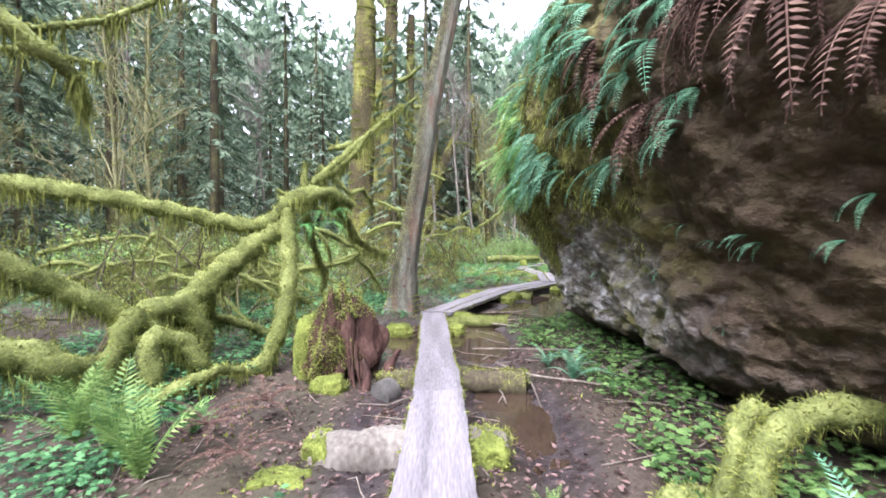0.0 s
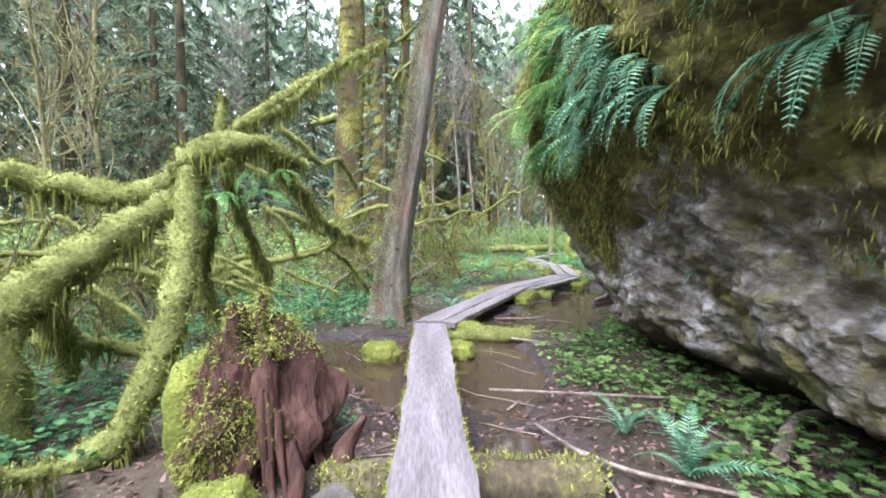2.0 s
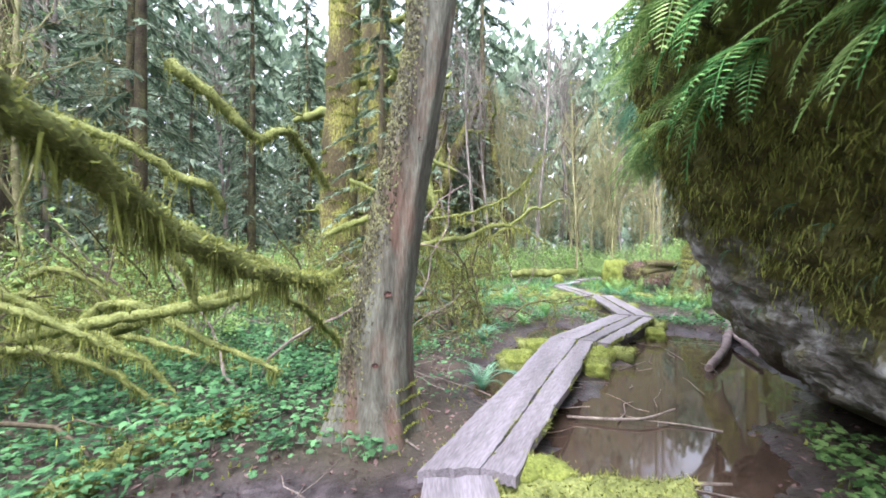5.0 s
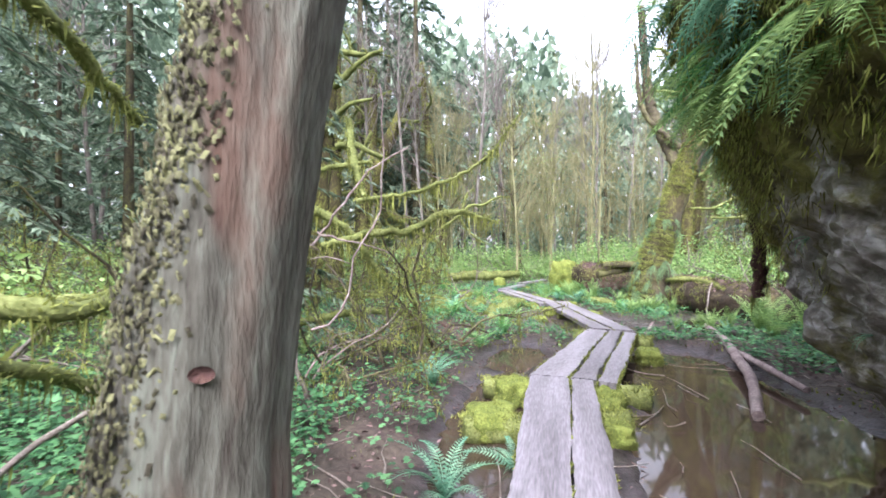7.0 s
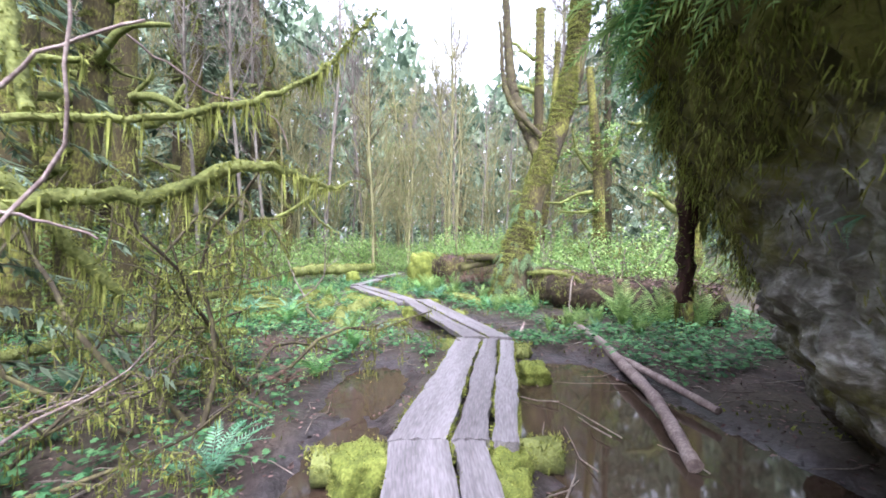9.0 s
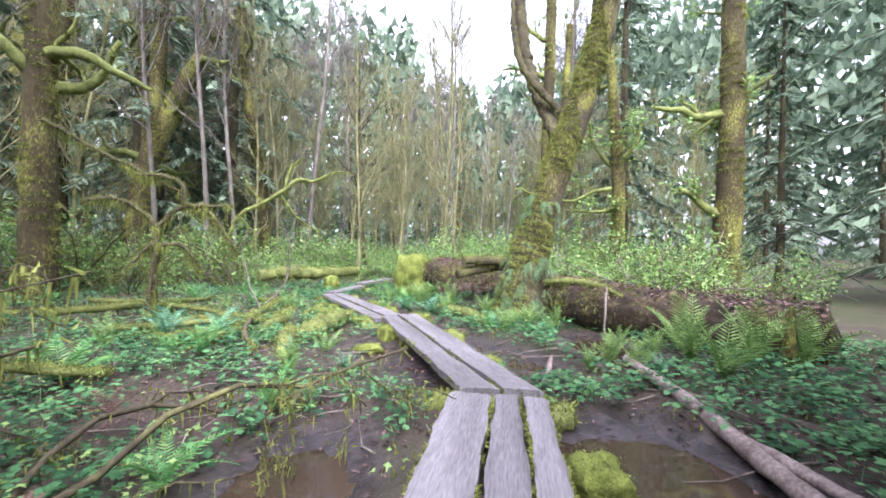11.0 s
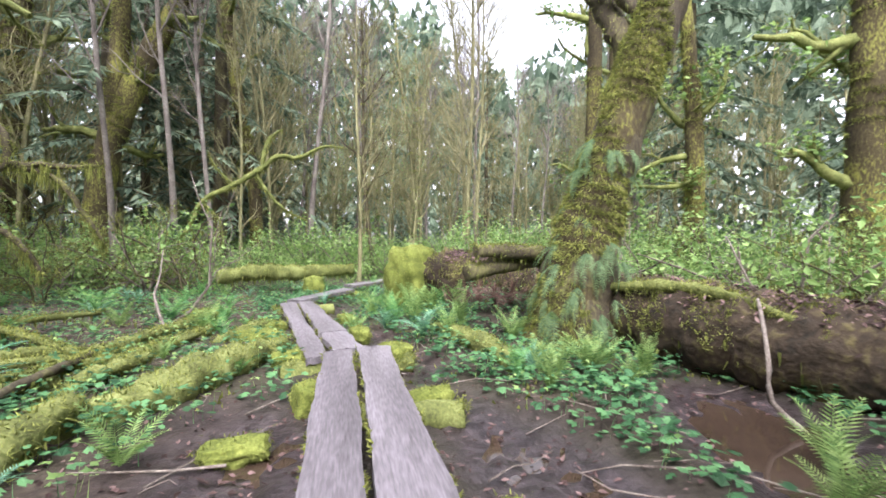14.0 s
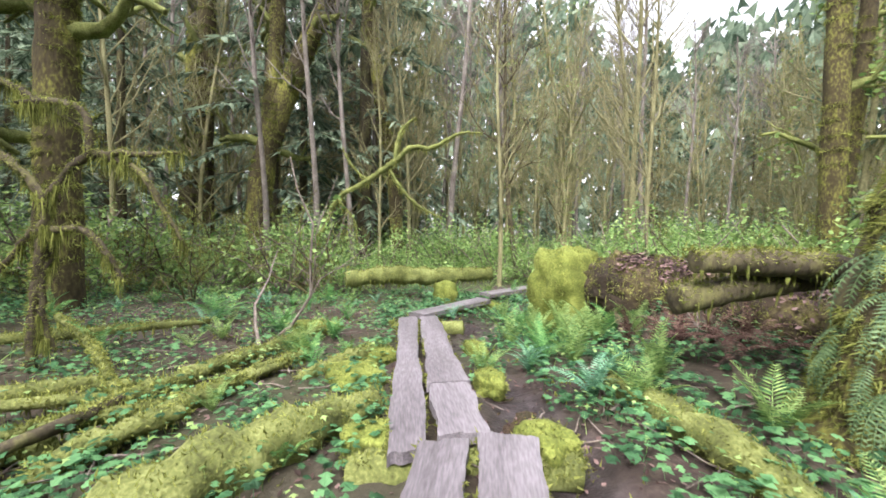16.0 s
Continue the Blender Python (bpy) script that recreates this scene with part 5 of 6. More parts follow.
for x_, y_, z_, s in ((-1.75, 6.1, 2.1, 0.38), (-1.55, 6.35, 2.15, 0.34), (-1.9, 5.95, 1.9, 0.34), (-2.1, 5.9, 1.8, 0.3), (-1.65, 6.3, 1.95, 0.4)):
    fern(x_, y_, z_, s, "green", 5, -30, -60, 150, "green fern growing on the mossy fallen limb", group="ferns on the fallen tree")

# ---- undergrowth ----
LEAF5 = (np.array(((0, 0, 0), (0.25, -0.55, -0.04), (0.45, -0.22, 0.02), (0.62, -0.48, -0.05), (1, 0, -0.10), (0.62, 0.48, -0.05), (0.45, 0.22, 0.02), (0.25, 0.55, -0.04))), np.array(((0, 1, 2), (2, 3, 4), (0, 2, 4), (0, 4, 6), (4, 5, 6), (0, 6, 7))))
LEAF3 = (np.array(((0, 0, 0), (0.35, -0.45, -0.05), (0.5, -0.15, 0.02), (1, 0, -0.1), (0.5, 0.15, 0.02), (0.35, 0.45, -0.05))), np.array(((0, 1, 2), (0, 2, 4), (2, 3, 4), (0, 4, 5))))
OVAL = (np.array(((0, 0, 0), (0.35, -0.26, 0.04), (1, 0, -0.05), (0.35, 0.26, 0.04))), np.array(((0, 1, 2, 3),)))


def herbs(name, label, box, count, mat_, leaf=LEAF5, size=(0.035, 0.07), height=0.16, per=5, cover=0.0, spread=0.09, far=None):
    """Low leafy plants over a stretch of floor, thicker in patches."""
    x, y = rng.uniform(box[0], box[1], count), rng.uniform(box[2], box[3], count)
    keep = ~blocked(x, y) & (waves(x * 1.3 + 5, y * 1.3 + 2) + rng.normal(0, 0.25, count) > -0.25 - cover)
    x, y = x[keep], y[keep]
    n = len(x)
    h = rng.uniform(0.35, 1.1, n) * height
    c = np.stack((x, y, land(x, y) + h), -1)
    g = Geo()
    st = rotations(UP + rng.normal(0, 0.15, (n, 3)), rng.uniform(0, 6, n))
    strew(g, *BLADE, np.stack((x, y, land(x, y) - 0.01), -1), st, np.stack((np.full(n, 0.006), np.full(n, 0.006), h * 1.05), 1))
    k = np.repeat(np.arange(n), per)
    yaw = np.tile(np.arange(per) * 2 * np.pi / per, n) + np.repeat(rng.uniform(0, 6, n), per) + rng.normal(0, 0.3, n * per)
    tilt = rng.normal(0, 0.28, (n * per, 2))
    d = np.stack((np.cos(yaw), np.sin(yaw), tilt[:, 0]), -1)
    z = unit(UP + np.stack((tilt[:, 0] * -np.cos(yaw), tilt[:, 0] * -np.sin(yaw), 0 * yaw), -1) + rng.normal(0, 0.18, (n * per, 3)))
    ax = unit(d - z * (d * z).sum(1, keepdims=True))
    R_ = np.stack((ax, np.cross(z, ax), z), -1)
    pos = c[k] + d * rng.uniform(0.1, 1.0, (n * per, 1)) * spread * (1, 1, 0.3) + np.array((0, 0, 1)) * rng.uniform(-0.05, 0.03, (n * per, 1))
    strew(g, *leaf, pos, R_, rng.uniform(size[0], size[1], n * per))
    return part(name, g, mat_, label=label, kind="stuff", smooth=False)


herbs("undergrowth", "fresh green leafy undergrowth carpet", (-5.5, -0.72, 2.0, 14), 5600, leaf_green, cover=0.2)
herbs("undergrowth", "fresh green leafy plants at the foot of the boulder", (0.8, 3.0, 2.4, 9.5), 1100, leaf_mid, cover=0.1, size=(0.04, 0.09))
herbs("undergrowth", "leafy undergrowth on the muddy bank", (-3.0, 3.5, 10, 20), 3200, leaf_green, cover=-0.15)
herbs("undergrowth", "leafy undergrowth along the pool", (3.6, 10.5, 12.5, 27), 6200, leaf_green, cover=0.1, size=(0.04, 0.09))
herbs("undergrowth", "light green leafy seedlings", (-5, 10.5, 14, 30), 2800, leaf_light, LEAF3, cover=0.1, height=0.22, per=4)
herbs("undergrowth", "low dark green leafy cover", (-12, -2, 8, 30), 5500, leaf_green, LEAF3, (0.06, 0.12), 0.3, 4, cover=0.4, spread=0.16)
herbs("undergrowth", "low leafy cover under the far trees", (-12, 26, 29, 46), 9000, leaf_light, OVAL, (0.08, 0.2), 0.6, 6, cover=0.6, spread=0.35)
herbs("undergrowth", "green leafy plants among mossy branches", (-3.5, 4.6, 14.5, 28), 3600, leaf_green, LEAF5, (0.04, 0.085), 0.15, 4, cover=-0.15, spread=0.11)
# fallen leaves and needles
n = 60000
x, y = rng.uniform(-4.5, 10.5, n), rng.uniform(1.2, 28, n)
x[:7000], y[:7000] = rng.uniform(-2.6, 2.6, 7000), rng.uniform(1.5, 6.5, 7000)
keep = (hollow(x, y) < 0.12)
x, y = x[keep], y[keep]
n = len(x)
g = Geo()
strew(g, *OVAL, np.stack((x, y, land(x, y) + 0.012), -1), rotations(UP + rng.normal(0, 0.3, (n, 3)), rng.uniform(0, 6, n)), rng.uniform(0.02, 0.07, n))
part("leaf_litter", g, litter, label="wet brown and purple fallen leaves", kind="stuff", smooth=False)
g = Geo()
for q in range(1500):
    x0, y0, a, L = rng.uniform(-4.5, 10), rng.uniform(1.2, 27), rng.uniform(0, 3.14), rng.uniform(0.15, 0.9)
    if blocked(np.array(x0), np.array(y0)) and rng.random() < 0.55:
        continue
    p = np.array([(x0 + t * math.cos(a) * L + rng.normal(0, 0.02), y0 + t * math.sin(a) * L + rng.normal(0, 0.02), 0) for t in (0, 0.35, 0.7, 1)])
    p[:, 2] = np.maximum(land(p[:, 0], p[:, 1]), -0.01) + rng.uniform(0.01, 0.06, 4)
    tube(g, p, [rng.uniform(0.004, 0.011), 0.003], 5, caps=False)
part("twig_litter", g, twig_grey, label="thin dead twigs on the forest floor", kind="stuff")
# cushions of moss on the floor
g = Geo()
n = 42000
x, y = rng.uniform(-4.5, 9.5, n), rng.uniform(1.5, 27, n)
keep = (hollow(x, y) < 0.05) & (waves(x * 1.9 + 1, y * 1.9 + 7) > 0.22)
x, y = x[keep], y[keep]
n = len(x)
strew(g, *BLADE, np.stack((x, y, land(x, y)), -1), rotations(UP + rng.normal(0, 0.5, (n, 3)), rng.uniform(0, 6, n)), np.stack((rng.uniform(0.02, 0.04, n), rng.uniform(0.02, 0.04, n), rng.uniform(0.02, 0.06, n)), 1))
part("floor_moss", g, moss_fuzz, label="patches of yellow-green moss on the floor", kind="stuff", smooth=False)


# ---- standing trees and shrubs ----
def grow(geo, furry, p, d, length, radius, depth, r, wander=0.25, lift=0.1, kids=4, hang=0.0, minr=0.004, tips=None, sides=6, spread=0.7):
    """A limb and, from it, smaller limbs."""
    n = 6 if depth > 1 else 4 if depth == 1 else 3
    pts, q, dd = [np.array(p, float)], np.array(p, float), unit(np.array(d, float))
    for _ in range(n):
        dd = unit(dd + np.array([r.gauss(0, wander) for _ in range(3)]) * 0.5 + UP * lift * 0.3 * 7 / (n + 1))
        q = q + dd * length / n
        pts.append(q)
    pts = np.array(pts)
    v, nor = tube(geo, pts, [radius, max(radius * 0.35, minr)], 5 if depth > 1 else 4 if depth == 1 else 3, 0.12 if radius > 0.03 else 0.0, 0, r.random() * 9, caps=False)
    if furry is not None and hang:
        m = int(length * 34 * hang)
        q_, u_ = rng.integers(0, n, m), rng.random((m, 1))
        drape(furry, pts[q_] * u_ + pts[q_ + 1] * (1 - u_) + rng.normal(0, radius * 0.5, (m, 3)), 0.11, 0.010)
        fuzz(furry, v, nor, int(length * 50 * hang), 0.05, 0.012)
    if tips is not None and depth <= 0:
        tips.extend(pts[2:])
    if depth > 0:
        for _ in range(kids):
            t = r.uniform(0.25, 1.0)
            b = pts[int(t * n)]
            side = unit(np.array([r.gauss(0, 1) for _ in range(3)]))
            grow(geo, furry, b, unit(dd * (1 - spread) + side * spread), length * r.uniform(0.35, 0.6) * (1.15 - 0.4 * t), max(radius * (1 - 0.6 * t) * 0.55, minr), depth - 1, r, wander, lift, kids, hang, minr, tips, sides, spread)


def alder(seed, height=15, radius=0.11, mat_=None, lean=0.04, mossy=0.0, leafy=0.0, first=0.3, name="alder_tree", label="", limbs_=13):
    """A tall thin tree with upright bare limbs from part way up."""
    r = random.Random(seed)
    ob = thing(name, label or "tall thin bare tree with yellowish mossy bark and upright twigs", "tree", "bare trees in the far wood")
    g, b, f = Geo(), Geo(), Geo()
    dx, dy = r.gauss(0, lean), r.gauss(0, lean)
    t = np.linspace(0, 1, 16)
    path = np.stack((dx * height * t + 0.12 * np.sin(t * 7 + seed), dy * height * t + 0.12 * np.cos(t * 6 + seed), t * height - 0.3), -1)
    v, nor = tube(g, path, [radius, radius * 0.75, radius * 0.62, radius * 0.45, radius * 0.2], 9, 0.12, 0, seed)
    part("trunk", g, mat_ or bark_yellow, ob)
    tips = [] if leafy else None
    fur = f if mossy else None
    for q in range(limbs_ + 2):
        u = r.uniform(first, 0.95)
        p = path[int(u * 15)]
        a = r.uniform(0, 6.28)
        grow(b, fur, p, (math.cos(a) * 0.6, math.sin(a) * 0.6, 0.75), height * r.uniform(0.14, 0.30) * (1.2 - u * 0.6), radius * 0.38 * (1.1 - u * 0.6), 2, r, 0.3, 0.35, 4, mossy * 0.4, 0.010, tips, 5, 0.5)
    part("crown", b, mat_ or bark_yellow, ob, "bare twigs", kind="stuff")
    if mossy:
        fuzz(f, v, nor, int(height * 260 * mossy), 0.07, 0.03, droop=0.6)
        part("moss_coat", f, moss_fuzz, ob, kind="stuff")
    if leafy:
        g = Geo()
        tips = np.array(tips)
        k = rng.integers(0, len(tips), int(len(tips) * 1.3 * leafy))
        m = len(k)
        strew(g, *LEAF3, tips[k] + rng.normal(0, 0.08, (m, 3)), rotations(UP + rng.normal(0, 0.6, (m, 3)), rng.uniform(0, 6, m)), rng.uniform(0.05, 0.12, m))
        part("leaves", g, leaf_light, ob, "young light green leaves", kind="stuff", smooth=False)
    return ob


def plant(ob, x, y, turn=0, size=1.0, copy=True, sink=0.0):
    m = pose(x, y, float(land(x, y)) - sink, 0, 0, turn) @ Matrix.Scale(size, 4)
    if copy:
        return copy_thing(ob, m)
    ob.matrix_basis = m
    return ob


def spots(n, x0, x1, y0, y1, gap, seed, bar=None):
    r, out = random.Random(seed), []
    for _ in range(n * 30):
        x, y = r.uniform(x0, x1), r.uniform(y0, y1)
        if (bar is None or not bar(x, y)) and all((x - a) ** 2 + (y - b) ** 2 > gap * gap for a, b in out):
            out.append((x, y))
            if len(out) == n:
                break
    return out


def near_view(x, y):
    """Keeps random trees off the walk, the rock and the clearing round them."""
    return (-6.5 < x < 10.5 and -3 < y < 27) or (((x - 5.5) / 4.6) ** 2 + ((y - 6) / 7.5) ** 2 < 1)


alders = [alder(s, h, rd, m_, mossy=mo, first=fi, leafy=le, label=lb, limbs_=20) for s, h, rd, m_, mo, fi, le, lb in (
    (1, 15, 0.12, bark_yellow, 0.0, 0.25, 0, "tall bare tree with yellow-brown lichen bark"), (2, 13, 0.10, bark_yellow, 0.25, 0.2, 0, "bare tree with yellow-green moss on its twigs"),
    (3, 17, 0.13, bark_alder, 0.0, 0.4, 0, "tall pale grey alder, bare of leaves"), (4, 12, 0.09, bark_yellow, 0.2, 0.15, 0.5, "slim mossy tree with young leaves"))]
n_ = 0
for x, y in spots(34, -26, 34, 26, 46, 1.8, 5, near_view) + spots(8, -22, -7, 8, 28, 2.2, 6, near_view) + spots(95, -4, 32, 29, 50, 0.9, 8, near_view):
    plant(alders[n_ % 4], x, y, (n_ * 77) % 360, 0.8 + 0.45 * ((n_ * 37 % 17) / 17), n_ >= 4)
    n_ += 1
# the thin dark tree beyond the planks
thin = alder(9, 11, 0.11, bark_dark, 0.03, 0.25, 0, 0.35, "thin_tree", "thin straight dark tree with a mossy knot, past the boardwalk")
thin.matrix_basis = pose(7.9, 32.0, 0.15, 0, -2.5, 40)


def conifer(seed, height=22, radius=0.28, reach=3.2):
    """A fir: a straight trunk with drooping sprays, from near the ground up."""
    r = random.Random(seed)
    ob = thing("conifer_tree", "tall dark green conifer with drooping boughs", "tree", "conifers round the clearing")
    g, b, f = Geo(), Geo(), Geo()
    tube(g, [(0, 0, -0.3), (0.05, 0, height * 0.5), (0, 0.05, height)], [radius, radius * 0.6, 0.03], 9, 0.06)
    part("trunk", g, bark_dark, ob)
    tv = np.array(((0, 0, 0), (0.3, -0.5, -0.02), (1, 0, -0.14), (0.3, 0.5, -0.02)))
    tf = np.array(((0, 1, 2, 3),))
    P, R_, S = [], [], []
    n = 86
    for q in range(n):
        z = height * (0.06 + 0.92 * (q / n) ** 0.95)
        L = reach * (1 - (z / height) ** 1.5) * r.uniform(0.7, 1.15) + 0.35
        a = q * 2.4 + r.uniform(-0.3, 0.3)
        t = np.linspace(0, 1, 4)
        bow = np.stack((np.cos(a) * L * t, np.sin(a) * L * t, z - L * 0.38 * t**1.4 + 0.05 * L * np.sin(t * 3)), -1)
        tube(b, bow, [0.03, 0.006], 3, caps=False)
        m = int(30 + 42 * L / reach)
        tt = rng.uniform(0.12, 1, m) ** 0.8
        base = np.stack([np.interp(tt, t, bow[:, c]) for c in range(3)], -1)
        side = rng.choice((-1, 1), m) * rng.uniform(0.35, 1.0, m)
        da = a + side
        ax = unit(np.stack((np.cos(da), np.sin(da), rng.uniform(-0.75, -0.1, m)), -1))
        zz1 = unit(UP + rng.normal(0, 0.3, (m, 3)))
        yv = unit(np.cross(zz1, ax))
        P.append(base)
        R_.append(np.stack((ax, yv, np.cross(ax, yv)), -1))
        ln = rng.uniform(0.25, 0.70, m) * (1.15 - 0.5 * tt) * (0.6 + 0.4 * reach / 3.2)
        S.append(np.stack((ln, ln * 0.24, ln), 1))
    strew(f, tv, tf, np.concatenate(P), np.concatenate(R_), np.concatenate(S))
    part("branchwork", b, bark_dark, ob, kind="stuff")
    part("crown", f, needle, ob, "dark green needles", kind="stuff", smooth=False)
    return ob


firs = [conifer(1, 22, 0.28, 3.8), conifer(2, 17, 0.22, 3.2), conifer(3, 26, 0.33, 4.6)]
n_ = 0
gapx = lambda x, y: (-13 < x < 12 and -3 < y < 30) or 22 < math.degrees(math.atan2(x - 2, y - 10)) < 44
more = lambda x, y: near_view(x, y) or math.degrees(math.atan2(x - 2, y - 10)) < -4 or math.degrees(math.atan2(x - 2, y - 10)) > 50
dark_wood = spots(20, -32, -12, 6, 34, 3.2, 21, gapx) + spots(32, -42, 4, 32, 56, 3.0, 22, gapx) + spots(16, 16, 44, 0, 34, 3.6, 23, gapx) + spots(6, -30, 24, -30, -12, 7, 24)
low_wood = spots(30, -4, 56, 42, 62, 3.0, 26, more)
for x, y in dark_wood + low_wood + [(-10.5, 19.5), (-8.9, 24.0), (-5.5, 31.5), (-1.5, 34.0), (18.5, 25.5), (20.5, 20.0), (-1.7, 14.6)]:
    s = 0.34 if (x, y) == (-1.7, 14.6) else 0.62 if (x, y) in low_wood else 0.8 + 0.4 * ((n_ * 29 % 13) / 13)
    plant(firs[n_ % 3], x, y, (n_ * 131) % 360, s, n_ >= 3)
    n_ += 1


def far_woods():
    """The wooded slopes all round, past the trees that can be told apart."""
    n = 70000
    a = rng.uniform(0, 2 * np.pi, n)
    open_ = np.exp(-(((np.degrees(a) - 33) / 15) ** 2))
    top = 50 - 17 * open_ + 2.5 * np.sin(a * 23) + 2 * np.sin(a * 51 + 1)
    d = rng.uniform(60, 82, n)
    h = rng.uniform(0, 1, n) ** 0.85 * top * (0.8 + 0.2 * (d - 60) / 22)
    h *= 1 - 0.22 * np.abs(np.sin(a * 60 + d))
    p = np.stack((2 + np.sin(a) * d, 10 + np.cos(a) * d, h), -1)
    face = -unit(p - (2, 10, 8)) + rng.normal(0, 0.45, (n, 3))
    sh = (np.array(((-0.6, -0.5, 0.2), (0, -0.25, 0), (0.6, -0.5, 0.2), (0.05, 0.9, 0))), np.array(((0, 1, 2, 3),)))
    g = Geo()
    strew(g, *sh, p, rotations(face, rng.uniform(-0.5, 0.5, n)), rng.uniform(0.6, 1.6, n))
    part("far_woods", g, needle, label="dense dark green conifer woods on the far slopes", kind="stuff", smooth=False)


far_woods()


def mossy_tree(name, label, trunks, hang=0.5, leafy=0, seed=1, twigs=3, dense=0.45):
    """A broad maple: thick mossy stems with mossy limbs."""
    ob = thing(name, label, "tree", "mossy maples")
    r = random.Random(seed)
    f, tw = Geo(), Geo()
    tips = []
    for path, radii in trunks:
        g = Geo()
        pts = smooth_path(path, 40)
        v, nor = tube(g, pts, radii, 20, 0.09, 0, seed)
        part("trunk", g, mossy_trunk, ob)
        L = np.linalg.norm(np.diff(pts, axis=0), axis=1).sum()
        k = np.where(np.sin(v[:, 2] * 2.1 + v[:, 0] * 5) + np.sin(v[:, 2] * 5.3 + v[:, 1] * 4) * 0.6 > -0.1)[0]
        fuzz(f, v[k], nor[k], int(L * 1500 * dense * (radii[0] * 3)), 0.07, 0.018, droop=0.5)
        for q in range(twigs):
            u = r.uniform(0.25, 0.95)
            p = pts[int(u * 39)]
            a = r.uniform(0, 6.28)
            grow(tw, f, p, (math.cos(a), math.sin(a), 0.35), r.uniform(1.2, 2.6), radii[-1] * 0.6 + 0.02, 2, r, 0.5, 0.15, 3, hang, 0.006, tips, 6, 0.65)
    part("branchwork", tw, moss, ob, kind="stuff")
    part("moss_coat", f, moss_fuzz, ob, "shaggy moss", kind="stuff")
    if leafy:
        g = Geo()
        tips = np.array(tips)
        k = rng.integers(0, len(tips), leafy)
        strew(g, *LEAF5, tips[k] + rng.normal(0, 0.15, (leafy, 3)), rotations(UP + rng.normal(0, 0.5, (leafy, 3)), rng.uniform(0, 6, leafy)), rng.uniform(0.08, 0.16, leafy))
        part("leaves", g, leaf_light, ob, "young maple leaves", kind="stuff", smooth=False)
    return ob


mossy_tree("mossy_maple", "cluster of thick mossy maple stems standing behind the leaning trunk", [
    ([(-3.5, 18.2, -0.2), (-3.55, 18.2, 3), (-3.4, 18.2, 8), (-3.3, 18.2, 14)], [0.62, 0.50, 0.46, 0.34]), ([(-2.6, 18.6, -0.2), (-2.5, 18.5, 4), (-2.35, 18.5, 9), (-2.2, 18.5, 14)], [0.4, 0.32, 0.30, 0.22]), ([(-2.2, 19.6, -0.2), (-1.7, 19.6, 5), (-1.5, 19.6, 12)], [0.26, 0.22, 0.16])], seed=3, twigs=5)
mossy_tree("mossy_maple", "old mossy maple with a leaning forked stem, far off", [([(-1.3, 32.0, 0), (-1.05, 32.0, 4.2), (-0.1, 32.0, 7.2), (1.6, 32.0, 11)], [0.46, 0.40, 0.36, 0.27]), ([(-0.9, 32.0, 5.2), (-0.7, 32.1, 8.4), (-0.6, 32, 12)], [0.32, 0.28, 0.2])], seed=4, twigs=6)
mossy_tree("mossy_maple", "far mossy maple with an upright stem", [([(-7.0, 39.0, 0), (-6.8, 39, 8), (-6.6, 39, 17)], [0.65, 0.55, 0.4])], seed=14, twigs=7)
mossy_tree("mossy_maple", "old mossy trunk with branching limbs behind the snag", [([(-2.0, 24.5, 0), (-2.05, 24.5, 4), (-2.0, 24.5, 10)], [0.36, 0.30, 0.25]), ([(-4.4, 34.7, 0), (-4.4, 34.7, 6), (-4.2, 34.7, 14)], [0.45, 0.36, 0.3])], seed=15, twigs=6)
mossy_tree("mossy_maple", "stout mossy tree trunk at the clearing's edge", [([(-3.9, 24.5, 0), (-3.8, 24.5, 5), (-3.8, 24.5, 12)], [0.6, 0.5, 0.4])], seed=5, twigs=7)
mossy_tree("mossy_maple", "mossy maple with a drooping crooked bough and young leaves", [([(3.6, 33.5, 0), (3.4, 33.5, 4), (2.7, 33.5, 8), (2.2, 33, 13)], [0.26, 0.24, 0.22, 0.14])], seed=6, twigs=6)
mossy_tree("mossy_maple", "thick straight trunk with brown moss and young leaves on its twigs", [([(16.4, 19.8, 0), (16.3, 19.6, 4), (16.3, 19.6, 12)], [0.45, 0.36, 0.30]), ([(14.7, 22.7, 0), (14.5, 22.5, 4), (13.9, 22.5, 9)], [0.28, 0.22, 0.14])], seed=7, twigs=6, leafy=1400)
mossy_tree("mossy_maple", "mossy tree with reddish bark behind the great log", [([(13.9, 25.8, 0), (13.9, 25.7, 5), (14.0, 25.7, 13)], [0.28, 0.24, 0.2]), ([(14.5, 26.5, 0), (15.1, 26.3, 5), (15.7, 26.3, 12)], [0.2, 0.18, 0.13])], seed=8, twigs=5, leafy=500)
# a dark root that hangs from the rock's far edge
limbs("hanging_root", "dark reddish-brown root with moss hanging from the boulder's edge", [
    ([(3.60, 11.80, 1.15), (3.62, 11.78, 1.6), (3.58, 11.75, 2.2), (3.66, 11.72, 2.9), (3.62, 11.66, 4.0)], [0.05, 0.065, 0.06, 0.08, 0.11]),
    ([(3.72, 11.7, 1.7), (3.68, 11.72, 2.3), (3.72, 11.7, 2.9), (3.75, 11.66, 3.8)], [0.02, 0.04, 0.04, 0.06])], "root", fat_mat=rotten, dense=0.6, lump=0.4)
g = Geo()
tube(g, smooth_path([(7.9, 14.4, -0.1), (7.85, 14.4, 0.4), (7.9, 14.4, 0.85)], 14), [0.09, 0.07, 0.04], 12, 0.2)
dk = thing("mossy_snag", "short mossy dead stem standing in the undergrowth", "dead tree")
part("stem", g, mossy_trunk, dk)


